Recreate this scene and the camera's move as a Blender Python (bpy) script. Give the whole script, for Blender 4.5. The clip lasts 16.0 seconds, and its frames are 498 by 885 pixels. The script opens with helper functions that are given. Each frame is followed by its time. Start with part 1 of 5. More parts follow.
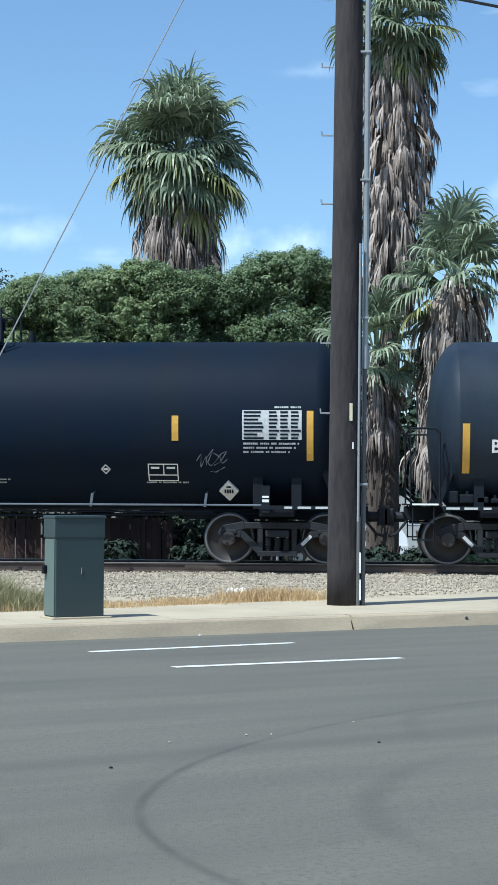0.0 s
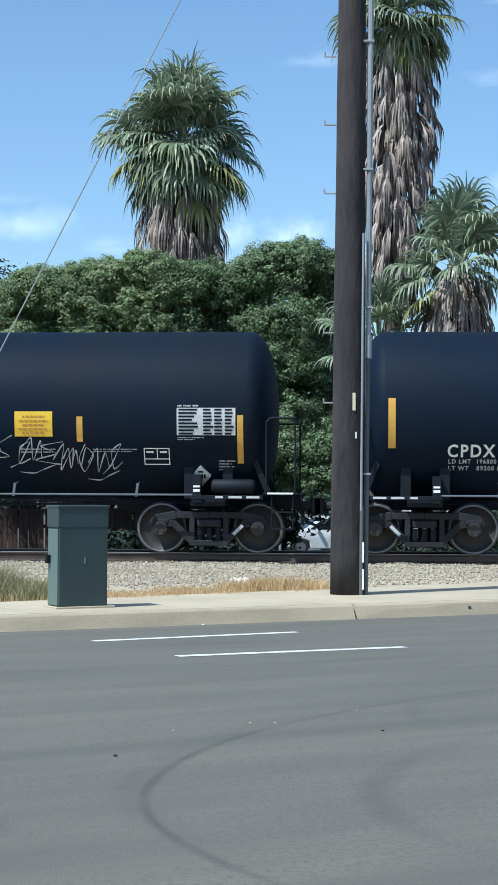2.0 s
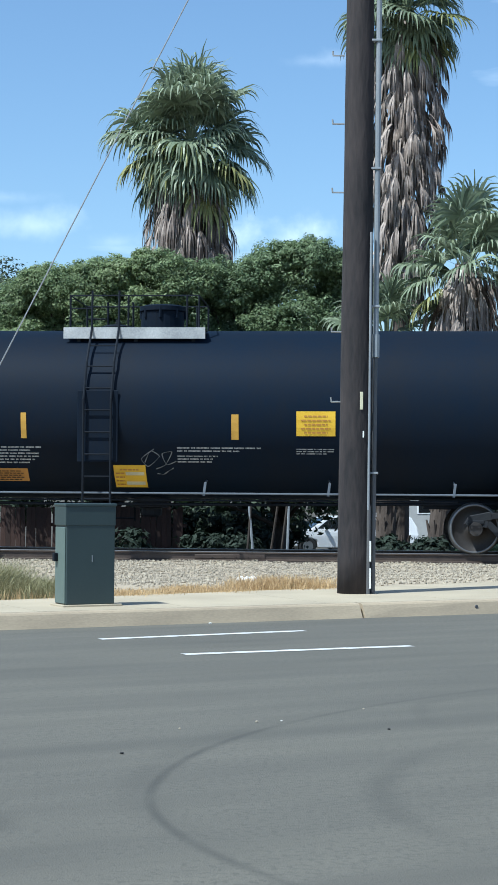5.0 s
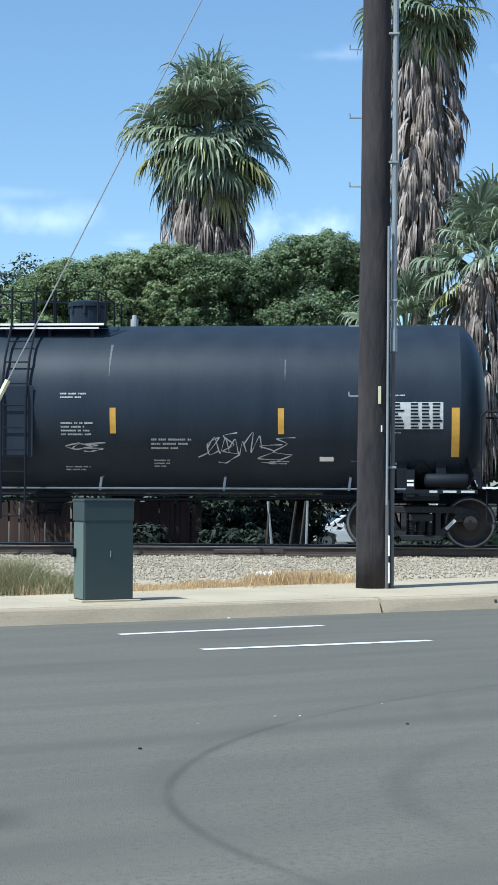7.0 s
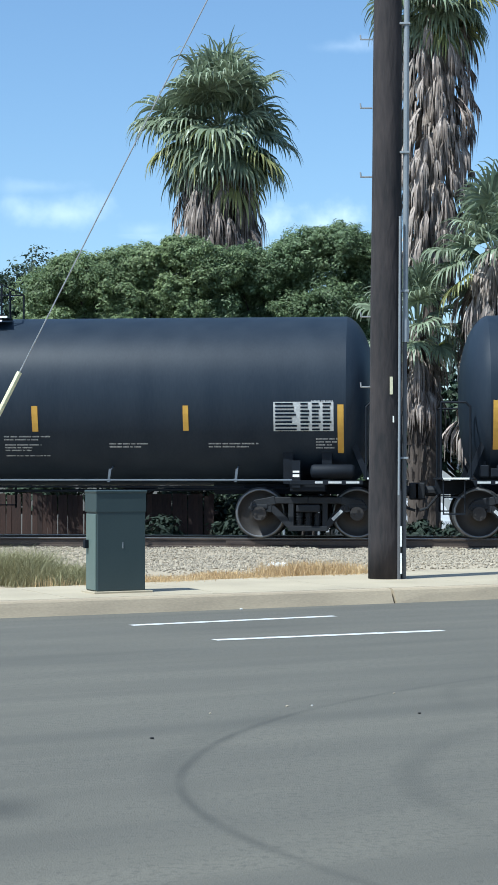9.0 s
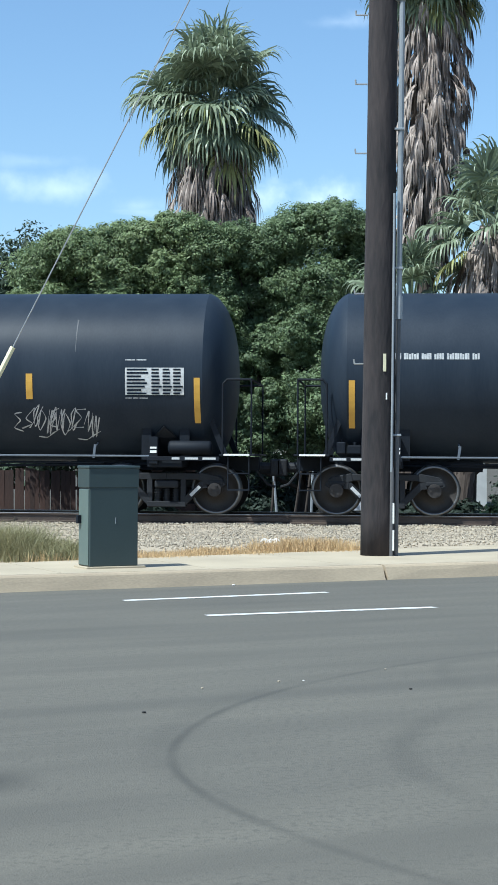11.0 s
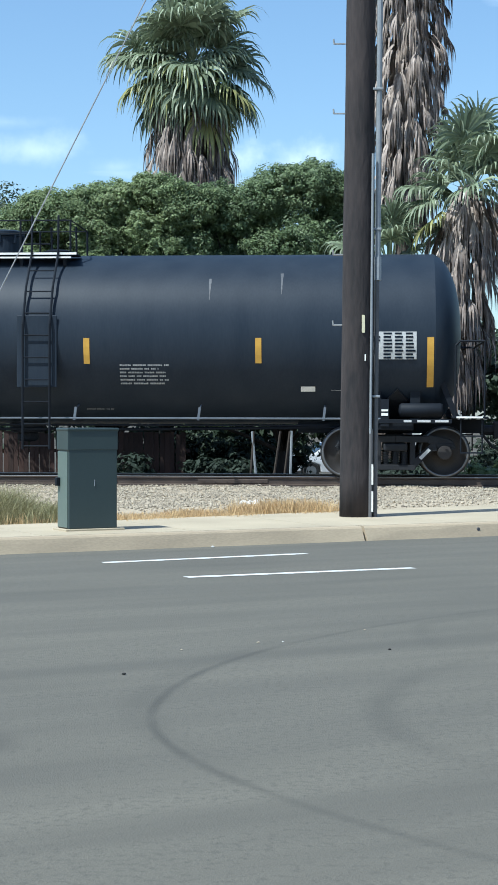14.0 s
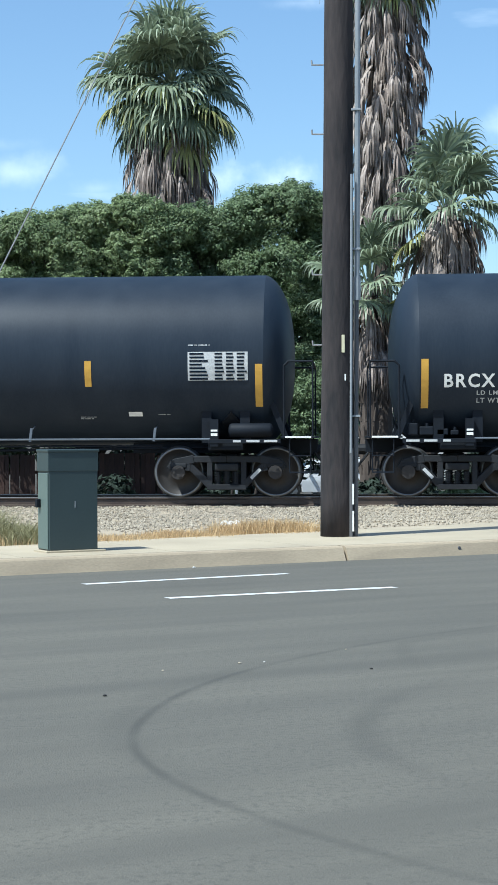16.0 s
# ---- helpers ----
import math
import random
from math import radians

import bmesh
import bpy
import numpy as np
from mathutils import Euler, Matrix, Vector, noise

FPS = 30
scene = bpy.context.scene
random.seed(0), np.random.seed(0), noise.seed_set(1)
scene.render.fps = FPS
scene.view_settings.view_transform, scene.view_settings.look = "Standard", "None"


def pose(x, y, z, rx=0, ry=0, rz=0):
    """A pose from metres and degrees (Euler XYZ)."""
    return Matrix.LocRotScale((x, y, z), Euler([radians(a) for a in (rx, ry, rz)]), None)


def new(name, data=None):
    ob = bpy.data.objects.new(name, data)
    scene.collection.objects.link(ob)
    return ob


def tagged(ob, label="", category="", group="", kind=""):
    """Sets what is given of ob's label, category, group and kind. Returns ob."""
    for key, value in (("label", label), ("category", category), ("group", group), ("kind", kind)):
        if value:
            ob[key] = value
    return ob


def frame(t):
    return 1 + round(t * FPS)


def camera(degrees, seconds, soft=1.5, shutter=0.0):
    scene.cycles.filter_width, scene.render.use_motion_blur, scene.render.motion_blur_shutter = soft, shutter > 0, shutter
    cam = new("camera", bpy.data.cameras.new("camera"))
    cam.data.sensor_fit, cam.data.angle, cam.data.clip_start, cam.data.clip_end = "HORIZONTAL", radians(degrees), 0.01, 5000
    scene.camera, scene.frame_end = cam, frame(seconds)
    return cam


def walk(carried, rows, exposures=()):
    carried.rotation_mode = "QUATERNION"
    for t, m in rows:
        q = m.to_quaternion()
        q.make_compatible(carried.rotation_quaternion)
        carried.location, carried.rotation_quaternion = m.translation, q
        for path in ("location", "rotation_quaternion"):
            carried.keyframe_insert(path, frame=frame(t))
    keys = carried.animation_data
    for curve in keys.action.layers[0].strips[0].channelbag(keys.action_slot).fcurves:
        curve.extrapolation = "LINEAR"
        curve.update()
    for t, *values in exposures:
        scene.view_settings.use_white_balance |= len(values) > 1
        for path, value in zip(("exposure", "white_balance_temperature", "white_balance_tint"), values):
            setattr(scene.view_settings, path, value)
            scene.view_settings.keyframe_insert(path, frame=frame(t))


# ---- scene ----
cam = camera(17.0, 16.0)

# camera: held by hand from beside the road, small turns only
CAM_ROWS = (
    (0, 3.500, 2.060, 0.300, 0.0000, 0.0000, 0.0000),
    (0.5, 3.642, 1.957, 0.355, 0.0016, 0.0054, -0.0049),
    (1, 3.666, 1.843, 0.307, -0.0002, 0.0052, -0.0072),
    (1.5, 3.615, 1.744, 0.269, -0.0036, -0.0053, -0.0046),
    (2, 3.580, 1.726, 0.271, -0.0069, -0.0089, -0.0073),
    (2.5, 3.551, 1.780, 0.265, -0.0047, -0.0066, -0.0106),
    (3, 3.473, 1.878, 0.326, -0.0039, -0.0059, -0.0097),
    (5.5, 4.116, 1.660, 0.407, -0.0010, -0.0193, -0.0108),
    (6, 4.461, 1.654, 0.334, 0.0015, -0.0148, -0.0121),
    (6.5, 4.597, 1.599, 0.271, 0.0049, -0.0077, -0.0102),
    (7, 4.494, 1.514, 0.211, 0.0052, -0.0066, -0.0109),
    (7.5, 4.367, 1.449, 0.051, 0.0152, 0.0001, -0.0127),
    (8, 4.418, 1.404, -0.017, 0.0187, -0.0009, -0.0144),
    (8.5, 4.634, 1.345, -0.025, 0.0183, -0.0063, -0.0150),
    (9, 4.925, 1.240, 0.028, 0.0131, -0.0067, -0.0219),
    (11.5, 4.590, 0.209, 0.405, 0.0116, -0.0159, -0.0270),
    (12, 4.505, -0.019, 0.453, 0.0090, -0.0149, -0.0247),
    (12.5, 4.357, -0.285, 0.465, 0.0101, -0.0152, -0.0244),
    (13, 4.197, -0.605, 0.380, 0.0106, -0.0177, -0.0262),
    (13.5, 4.080, -0.815, 0.253, 0.0117, -0.0103, -0.0298),
    (14, 3.952, -0.865, 0.138, 0.0129, -0.0056, -0.0289),
    (14.5, 3.837, -0.717, -0.030, 0.0194, -0.0018, -0.0272),
    (15, 3.711, -0.431, -0.196, 0.0219, -0.0094, -0.0274),
    (15.5, 3.515, -0.206, -0.231, 0.0200, -0.0105, -0.0285),
    (16, 3.299, -0.159, -0.214, 0.0179, -0.0020, -0.0314),
)
EYE = 1.24
walk(cam, [(t, pose(x, y, EYE + z, 90 + p, 0, a) @ pose(0, 0, 0, 0, 0, r)) for t, a, p, r, x, y, z in CAM_ROWS],
     exposures=((0.0, 0.66, 5440, 0), (9.0, 0.69, 5480, 0), (12.0, 0.74, 5560, 0), (16.0, 0.74, 5560, 0)))

# light: clear midday sky, sun from the left and a little behind the camera
SUN_EL, SUN_AZ = 57.0, 223.0   # azimuth of the sun, degrees from +x towards +y
world = bpy.data.worlds.new("sky")
scene.world = world
world.use_nodes = True
wn, wl = world.node_tree.nodes, world.node_tree.links
bg = wn["Background"]
sky = wn.new("ShaderNodeTexSky")
sky.sky_type, sky.sun_disc = "NISHITA", False
sky.sun_elevation, sky.sun_rotation = radians(SUN_EL), radians(90 - SUN_AZ)
sky.air_density, sky.dust_density, sky.ozone_density = 1.0, 1.0, 1.6
tc = wn.new("ShaderNodeTexCoord")
cm = wn.new("ShaderNodeMapping")
cm.inputs["Scale"].default_value = (5.0, 5.0, 22.0)
cn = wn.new("ShaderNodeTexNoise")
cn.inputs["Scale"].default_value, cn.inputs["Detail"].default_value = 1.3, 5.0
cr = wn.new("ShaderNodeValToRGB")
cr.color_ramp.elements[0].position, cr.color_ramp.elements[1].position = 0.66, 0.90
cr.color_ramp.elements[1].color = (0.5, 0.5, 0.5, 1)


def sky_op(kind, a, b=0.0):
    q = wn.new("ShaderNodeMath")
    q.operation = kind
    for i, v in enumerate((a, b)):
        if isinstance(v, (int, float)):
            q.inputs[i].default_value = v
        else:
            wl.new(v, q.inputs[i])
    return q.outputs[0]


# small fair-weather clouds, low over the trees: bearing, height, half width, half height (degrees), density
dirs = wn.new("ShaderNodeSeparateXYZ")
wl.new(tc.outputs["Generated"], dirs.inputs[0])
bearing = sky_op("MULTIPLY", sky_op("ARCTAN2", dirs.outputs[0], dirs.outputs[1]), 57.3)
height = sky_op("MULTIPLY", sky_op("ARCSINE", dirs.outputs[2]), 57.3)
puff = wn.new("ShaderNodeTexNoise")
puff.inputs["Scale"].default_value, puff.inputs["Detail"].default_value = 30.0, 8.0
wl.new(tc.outputs["Generated"], puff.inputs["Vector"])
clouds = None
for cb, ch, cw, cv, cd in ((-3.6, 8.9, 1.5, 0.75, 1.0), (-11.0, 9.0, 1.9, 0.6, 0.5), (-8.6, 8.5, 1.6, 0.4, 0.28), (-1.6, 14.6, 1.5, 0.28, 0.28), (5.2, 10.4, 1.3, 0.6, 0.5), (-12.2, 9.9, 1.3, 0.25, 0.2), (-6.2, 7.9, 2.5, 0.6, 0.3), (3.2, 9.3, 1.6, 0.5, 0.3)):
    du = sky_op("DIVIDE", sky_op("SUBTRACT", bearing, cb), cw)
    dv = sky_op("DIVIDE", sky_op("SUBTRACT", height, ch), cv)
    dd = sky_op("SQRT", sky_op("ADD", sky_op("MULTIPLY", du, du), sky_op("MULTIPLY", dv, dv)))
    dd = sky_op("ADD", dd, sky_op("MULTIPLY", sky_op("SUBTRACT", puff.outputs["Fac"], 0.5), 4.2))
    edge = wn.new("ShaderNodeMapRange")
    edge.interpolation_type = "SMOOTHSTEP"
    edge.inputs[1].default_value, edge.inputs[2].default_value, edge.inputs[3].default_value, edge.inputs[4].default_value = -0.6, 1.3, cd * 0.72, 0.0
    wl.new(dd, edge.inputs[0])
    clouds = edge.outputs[0] if clouds is None else sky_op("MAXIMUM", clouds, edge.outputs[0])
cmix = wn.new("ShaderNodeMixRGB")
cmix.inputs[2].default_value = (9.6, 9.7, 9.9, 1)
wl.new(tc.outputs["Generated"], cm.inputs[0])
wl.new(cm.outputs[0], cn.inputs["Vector"])
wl.new(cn.outputs["Fac"], cr.inputs[0])
wl.new(sky_op("MAXIMUM", cr.outputs[0], clouds), cmix.inputs[0])
wl.new(sky.outputs[0], cmix.inputs[1])
wl.new(cmix.outputs[0], bg.inputs[0])
bg.inputs[1].default_value = 0.10
sun = new("sun", bpy.data.lights.new("sun", "SUN"))
sun.data.energy, sun.data.angle, sun.data.color = 4.3, radians(0.6), (1.0, 0.93, 0.84)
sv = Vector((math.cos(radians(SUN_AZ)) * math.cos(radians(SUN_EL)), math.sin(radians(SUN_AZ)) * math.cos(radians(SUN_EL)), math.sin(radians(SUN_EL))))
sun.rotation_euler = sv.to_track_quat("Z", "Y").to_euler()


# ---- materials ----
def mat(name, col, rough=0.7, metal=0.0, col2=None, scale=6.0, bump=0.0, fine=60.0, spec=0.5, stretch=(1, 1, 1), vary=0.0, coat=0.0, island=False, lo=0.35, hi=0.65, space="Object", turn=0.0):
    m = bpy.data.materials.new(name)
    m.use_nodes = True
    n, l = m.node_tree.nodes, m.node_tree.links
    b = n["Principled BSDF"]
    b.inputs["Roughness"].default_value, b.inputs["Metallic"].default_value = rough, metal
    b.inputs["Specular IOR Level"].default_value = spec
    b.inputs["Coat Weight"].default_value = coat
    col2 = col2 or tuple(c * 0.75 for c in col)
    co = n.new("ShaderNodeTexCoord")
    mp = n.new("ShaderNodeMapping")
    mp.inputs["Scale"].default_value = stretch
    rot = n.new("ShaderNodeMapping")
    rot.inputs["Rotation"].default_value = (0, 0, radians(turn))
    l.new(co.outputs[space], rot.inputs[0])
    l.new(rot.outputs[0], mp.inputs[0])
    big, small = n.new("ShaderNodeTexNoise"), n.new("ShaderNodeTexNoise")
    big.inputs["Scale"].default_value, big.inputs["Detail"].default_value = scale, 6.0
    small.inputs["Scale"].default_value, small.inputs["Detail"].default_value = fine, 4.0
    l.new(mp.outputs[0], big.inputs["Vector"])
    l.new(co.outputs[space] if turn else mp.outputs[0], small.inputs["Vector"])
    mix = n.new("ShaderNodeMath")
    mix.operation = "MULTIPLY_ADD"
    mix.inputs[1].default_value = 0.35
    sub = n.new("ShaderNodeMath")
    sub.operation = "MULTIPLY"
    sub.inputs[1].default_value = 0.65
    l.new(big.outputs["Fac"], sub.inputs[0])
    l.new(small.outputs["Fac"], mix.inputs[0])
    l.new(sub.outputs[0], mix.inputs[2])
    ramp = n.new("ShaderNodeValToRGB")
    ramp.color_ramp.elements[0].position, ramp.color_ramp.elements[1].position = lo, hi
    ramp.color_ramp.elements[0].color, ramp.color_ramp.elements[1].color = (*col2, 1), (*col, 1)
    l.new(mix.outputs[0], ramp.inputs[0])
    out = ramp.outputs[0]
    if vary:
        if island:
            src = n.new("ShaderNodeNewGeometry").outputs["Random Per Island"]
        else:
            src = n.new("ShaderNodeObjectInfo").outputs["Random"]
        hs = n.new("ShaderNodeHueSaturation")
        rng = n.new("ShaderNodeMapRange")
        rng.inputs[3].default_value, rng.inputs[4].default_value = 1 - vary, 1 + vary
        l.new(src, rng.inputs[0])
        l.new(rng.outputs[0], hs.inputs["Value"])
        l.new(out, hs.inputs["Color"])
        out = hs.outputs[0]
    l.new(out, b.inputs["Base Color"])
    if bump:
        bp = n.new("ShaderNodeBump")
        bp.inputs["Strength"].default_value, bp.inputs["Distance"].default_value = bump, 0.02
        l.new(small.outputs["Fac"], bp.inputs["Height"])
        l.new(bp.outputs[0], b.inputs["Normal"])
    return m


def leafy(name, col, col2, vary=0.35, trans=0.25, rough=0.55):
    m = mat(name, col, rough, col2=col2, scale=0.8, fine=8, vary=vary, island=True, spec=0.35)
    n, l = m.node_tree.nodes, m.node_tree.links
    b = n["Principled BSDF"]
    tr, ms = n.new("ShaderNodeBsdfTranslucent"), n.new("ShaderNodeMixShader")
    src = b.inputs["Base Color"].links[0].from_socket
    l.new(src, tr.inputs[0])
    ms.inputs[0].default_value = trans
    l.new(b.outputs[0], ms.inputs[1])
    l.new(tr.outputs[0], ms.inputs[2])
    l.new(ms.outputs[0], n["Material Output"].inputs[0])
    return m


M = {
    "asphalt": mat("asphalt", (0.128, 0.119, 0.096), 0.9, col2=(0.090, 0.085, 0.071), scale=1.1, fine=110, bump=0.25, stretch=(0.20, 1.5, 1), lo=0.36, hi=0.64, turn=-31.5),
    "concrete": mat("concrete", (0.43, 0.365, 0.26), 0.85, col2=(0.33, 0.28, 0.20), scale=1.2, fine=70, bump=0.15),
    "kerb": mat("kerb_concrete", (0.40, 0.325, 0.225), 0.85, col2=(0.28, 0.228, 0.16), scale=1.6, fine=50, bump=0.12, stretch=(0.6, 0.6, 2.0)),
    "dirt": mat("dirt", (0.40, 0.335, 0.245), 0.95, col2=(0.30, 0.245, 0.175), scale=0.6, fine=30, bump=0.5),
    "stone": mat("ballast_stone", (0.36, 0.31, 0.235), 0.9, col2=(0.25, 0.215, 0.165), scale=4, fine=60, vary=0.25, island=True),
    # kept dark: shade behind the train is put into this ground colour
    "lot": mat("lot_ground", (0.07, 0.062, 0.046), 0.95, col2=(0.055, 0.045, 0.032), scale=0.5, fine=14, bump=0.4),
    "steel": mat("rail_steel", (0.10, 0.075, 0.06), 0.55, 0.4, col2=(0.055, 0.04, 0.035), scale=3, fine=50),
    "railhead": mat("rail_head", (0.42, 0.42, 0.43), 0.28, 0.9, scale=2, fine=40),
    "tie": mat("tie_wood", (0.09, 0.07, 0.055), 0.9, col2=(0.05, 0.04, 0.03), scale=3, fine=40, bump=0.3, vary=0.25),
    "black": mat("black_tank_paint", (0.023, 0.031, 0.044), 0.46, col2=(0.014, 0.021, 0.033), scale=0.9, fine=16, spec=0.15, stretch=(2.2, 2.2, 0.25)),
    "oldblack": mat("worn_black_tank_paint", (0.0042, 0.0105, 0.0230), 0.60, col2=(0.0085, 0.0115, 0.0180), scale=0.5, fine=14, spec=0.07, stretch=(1.6, 1.6, 0.3)),
    "streak": mat("pale_paint_streak", (0.085, 0.092, 0.105), 0.6, col2=(0.03, 0.035, 0.045), scale=3, fine=25, stretch=(8, 8, 1)),
    "frameblack": mat("underframe_black", (0.0075, 0.011, 0.018), 0.65, col2=(0.005, 0.007, 0.011), scale=3, fine=30, spec=0.2),
    "bogie": mat("bogie_iron", (0.021, 0.023, 0.027), 0.7, 0.1, col2=(0.012, 0.013, 0.016), scale=3, fine=30, bump=0.15, spec=0.3),
    "wheel": mat("wheel_steel", (0.05, 0.045, 0.043), 0.6, 0.5, col2=(0.03, 0.027, 0.026), scale=3, fine=40),
    "tread": mat("wheel_rim", (0.20, 0.20, 0.205), 0.42, 0.8, scale=3, fine=40),
    "white": mat("white_marking", (0.78, 0.78, 0.76), 0.6, col2=(0.62, 0.62, 0.60), scale=5, fine=40),
    "grey": mat("faded_marking", (0.20, 0.215, 0.235), 0.7, col2=(0.10, 0.11, 0.125), scale=9, fine=40),
    "siderail": mat("side_rail_paint", (0.115, 0.135, 0.165), 0.6, col2=(0.07, 0.085, 0.11), scale=2, fine=30),
    "board": mat("walkway_board", (0.46, 0.47, 0.47), 0.6, col2=(0.26, 0.27, 0.28), scale=2.5, fine=30),
    "scrawl": mat("sprayed_white_paint", (0.50, 0.51, 0.52), 0.7, col2=(0.30, 0.31, 0.33), scale=9, fine=40),
    "smalltext": mat("faint_stencil_paint", (0.46, 0.47, 0.48), 0.65, col2=(0.24, 0.25, 0.265), scale=14, fine=70),
    "textline": mat("small_text_paint", (0.52, 0.53, 0.53), 0.65, col2=(0.36, 0.37, 0.38), scale=30, fine=90),
    "yellow": mat("yellow_panel", (0.72, 0.47, 0.03), 0.5, col2=(0.62, 0.38, 0.02), scale=4, fine=40),
    "amber": mat("amber_reflective_stripe", (0.56, 0.325, 0.05), 0.5, col2=(0.46, 0.26, 0.04), scale=5, fine=60),
    "orange": mat("orange_panel", (0.45, 0.22, 0.045), 0.5, col2=(0.36, 0.17, 0.035), scale=5, fine=30),
    "pale": mat("pale_panel", (0.62, 0.58, 0.40), 0.5, scale=5, fine=40),
    "pole": mat("weathered_pole_wood", (0.046, 0.036, 0.035), 0.9, col2=(0.011, 0.010, 0.012), scale=1.8, fine=9, bump=0.7, stretch=(2.4, 2.4, 0.55), lo=0.36, hi=0.70),
    "conduit": mat("grey_conduit", (0.27, 0.29, 0.31), 0.5, col2=(0.20, 0.22, 0.24), scale=3, fine=40),
    "darkconduit": mat("dark_conduit", (0.11, 0.11, 0.115), 0.6, scale=3, fine=40),
    "cable": mat("cable_black", (0.02, 0.02, 0.022), 0.6),
    "galv": mat("galvanised_wire", (0.38, 0.38, 0.38), 0.5, 0.6),
    "guard": mat("guy_guard_plastic", (0.74, 0.70, 0.45), 0.5),
    "cabinet": mat("green_cabinet_paint", (0.034, 0.052, 0.053), 0.5, col2=(0.028, 0.044, 0.045), scale=2, fine=40),
    # same green made paler: sun on the left side put into the colour
    "cabinetlit": mat("sunlit_side_cabinet_paint", (0.115, 0.150, 0.135), 0.5, col2=(0.092, 0.125, 0.115), scale=2, fine=40),
    "line": mat("road_line_paint", (0.62, 0.615, 0.59), 0.7, col2=(0.44, 0.435, 0.42), scale=8, fine=60),
    "bark": mat("bark", (0.055, 0.043, 0.035), 0.95, col2=(0.025, 0.020, 0.017), scale=3, fine=20, bump=0.6, stretch=(1, 1, 0.4)),
    "leaf": leafy("tree_leaf", (0.245, 0.30, 0.145), (0.145, 0.20, 0.095), 0.4, 0.4),
    "leafdeep": leafy("deep_green_tree_leaf", (0.195, 0.255, 0.13), (0.11, 0.16, 0.08), 0.4, 0.4),
    # leaf colour darkened to hold the shade seen below the train
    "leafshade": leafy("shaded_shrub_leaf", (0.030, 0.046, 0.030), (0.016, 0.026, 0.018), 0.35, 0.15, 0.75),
    "palmtrunk": mat("fibrous_palm_trunk", (0.11, 0.086, 0.070), 0.95, col2=(0.048, 0.037, 0.031), scale=3, fine=20, bump=0.6, stretch=(1, 1, 0.4)),
    # darkened leaf; on the filler trees it stands in for shade
    "leafdark": leafy("darkened_far_leaf", (0.055, 0.080, 0.045), (0.028, 0.046, 0.027), 0.35, 0.2),
    "frond": leafy("fan_leaf", (0.285, 0.33, 0.22), (0.165, 0.205, 0.13), 0.35, 0.28, 0.40),
    "frondy": leafy("yellowing_fan_leaf", (0.42, 0.39, 0.16), (0.24, 0.27, 0.10), 0.3, 0.3, 0.45),
    "dead": leafy("dry_fan_leaf", (0.38, 0.325, 0.285), (0.135, 0.10, 0.085), 0.5, 0.06, 0.85),
    "grassdry": leafy("dry_grass", (0.62, 0.46, 0.255), (0.46, 0.32, 0.165), 0.3, 0.25, 0.8),
    "grassgreen": leafy("verge_grass", (0.34, 0.30, 0.165), (0.19, 0.19, 0.095), 0.4, 0.25, 0.7),
    "fence": mat("fence_boards", (0.056, 0.027, 0.018), 0.85, col2=(0.020, 0.010, 0.008), scale=1.2, fine=14, stretch=(3, 3, 0.6), vary=0.3, bump=0.2),
    "carwhite": mat("white_car_paint", (0.72, 0.73, 0.74), 0.25, col2=(0.68, 0.69, 0.70), coat=0.6),
    "glass": mat("dark_car_glass", (0.012, 0.014, 0.016), 0.06, spec=0.6),
    "rubber": mat("rubber", (0.018, 0.018, 0.018), 0.85),
    "chrome": mat("alloy", (0.45, 0.46, 0.47), 0.3, 0.9),
    "stucco": mat("pale_stucco", (0.40, 0.40, 0.385), 0.9, col2=(0.32, 0.32, 0.31), scale=2, fine=40, bump=0.1),
    "roof": mat("grey_roof", (0.16, 0.15, 0.14), 0.9, scale=3, fine=30, bump=0.3),
    "litter": mat("white_plastic", (0.66, 0.64, 0.60), 0.6),
    "lens": mat("clear_lamp", (0.6, 0.6, 0.6), 0.1),
}


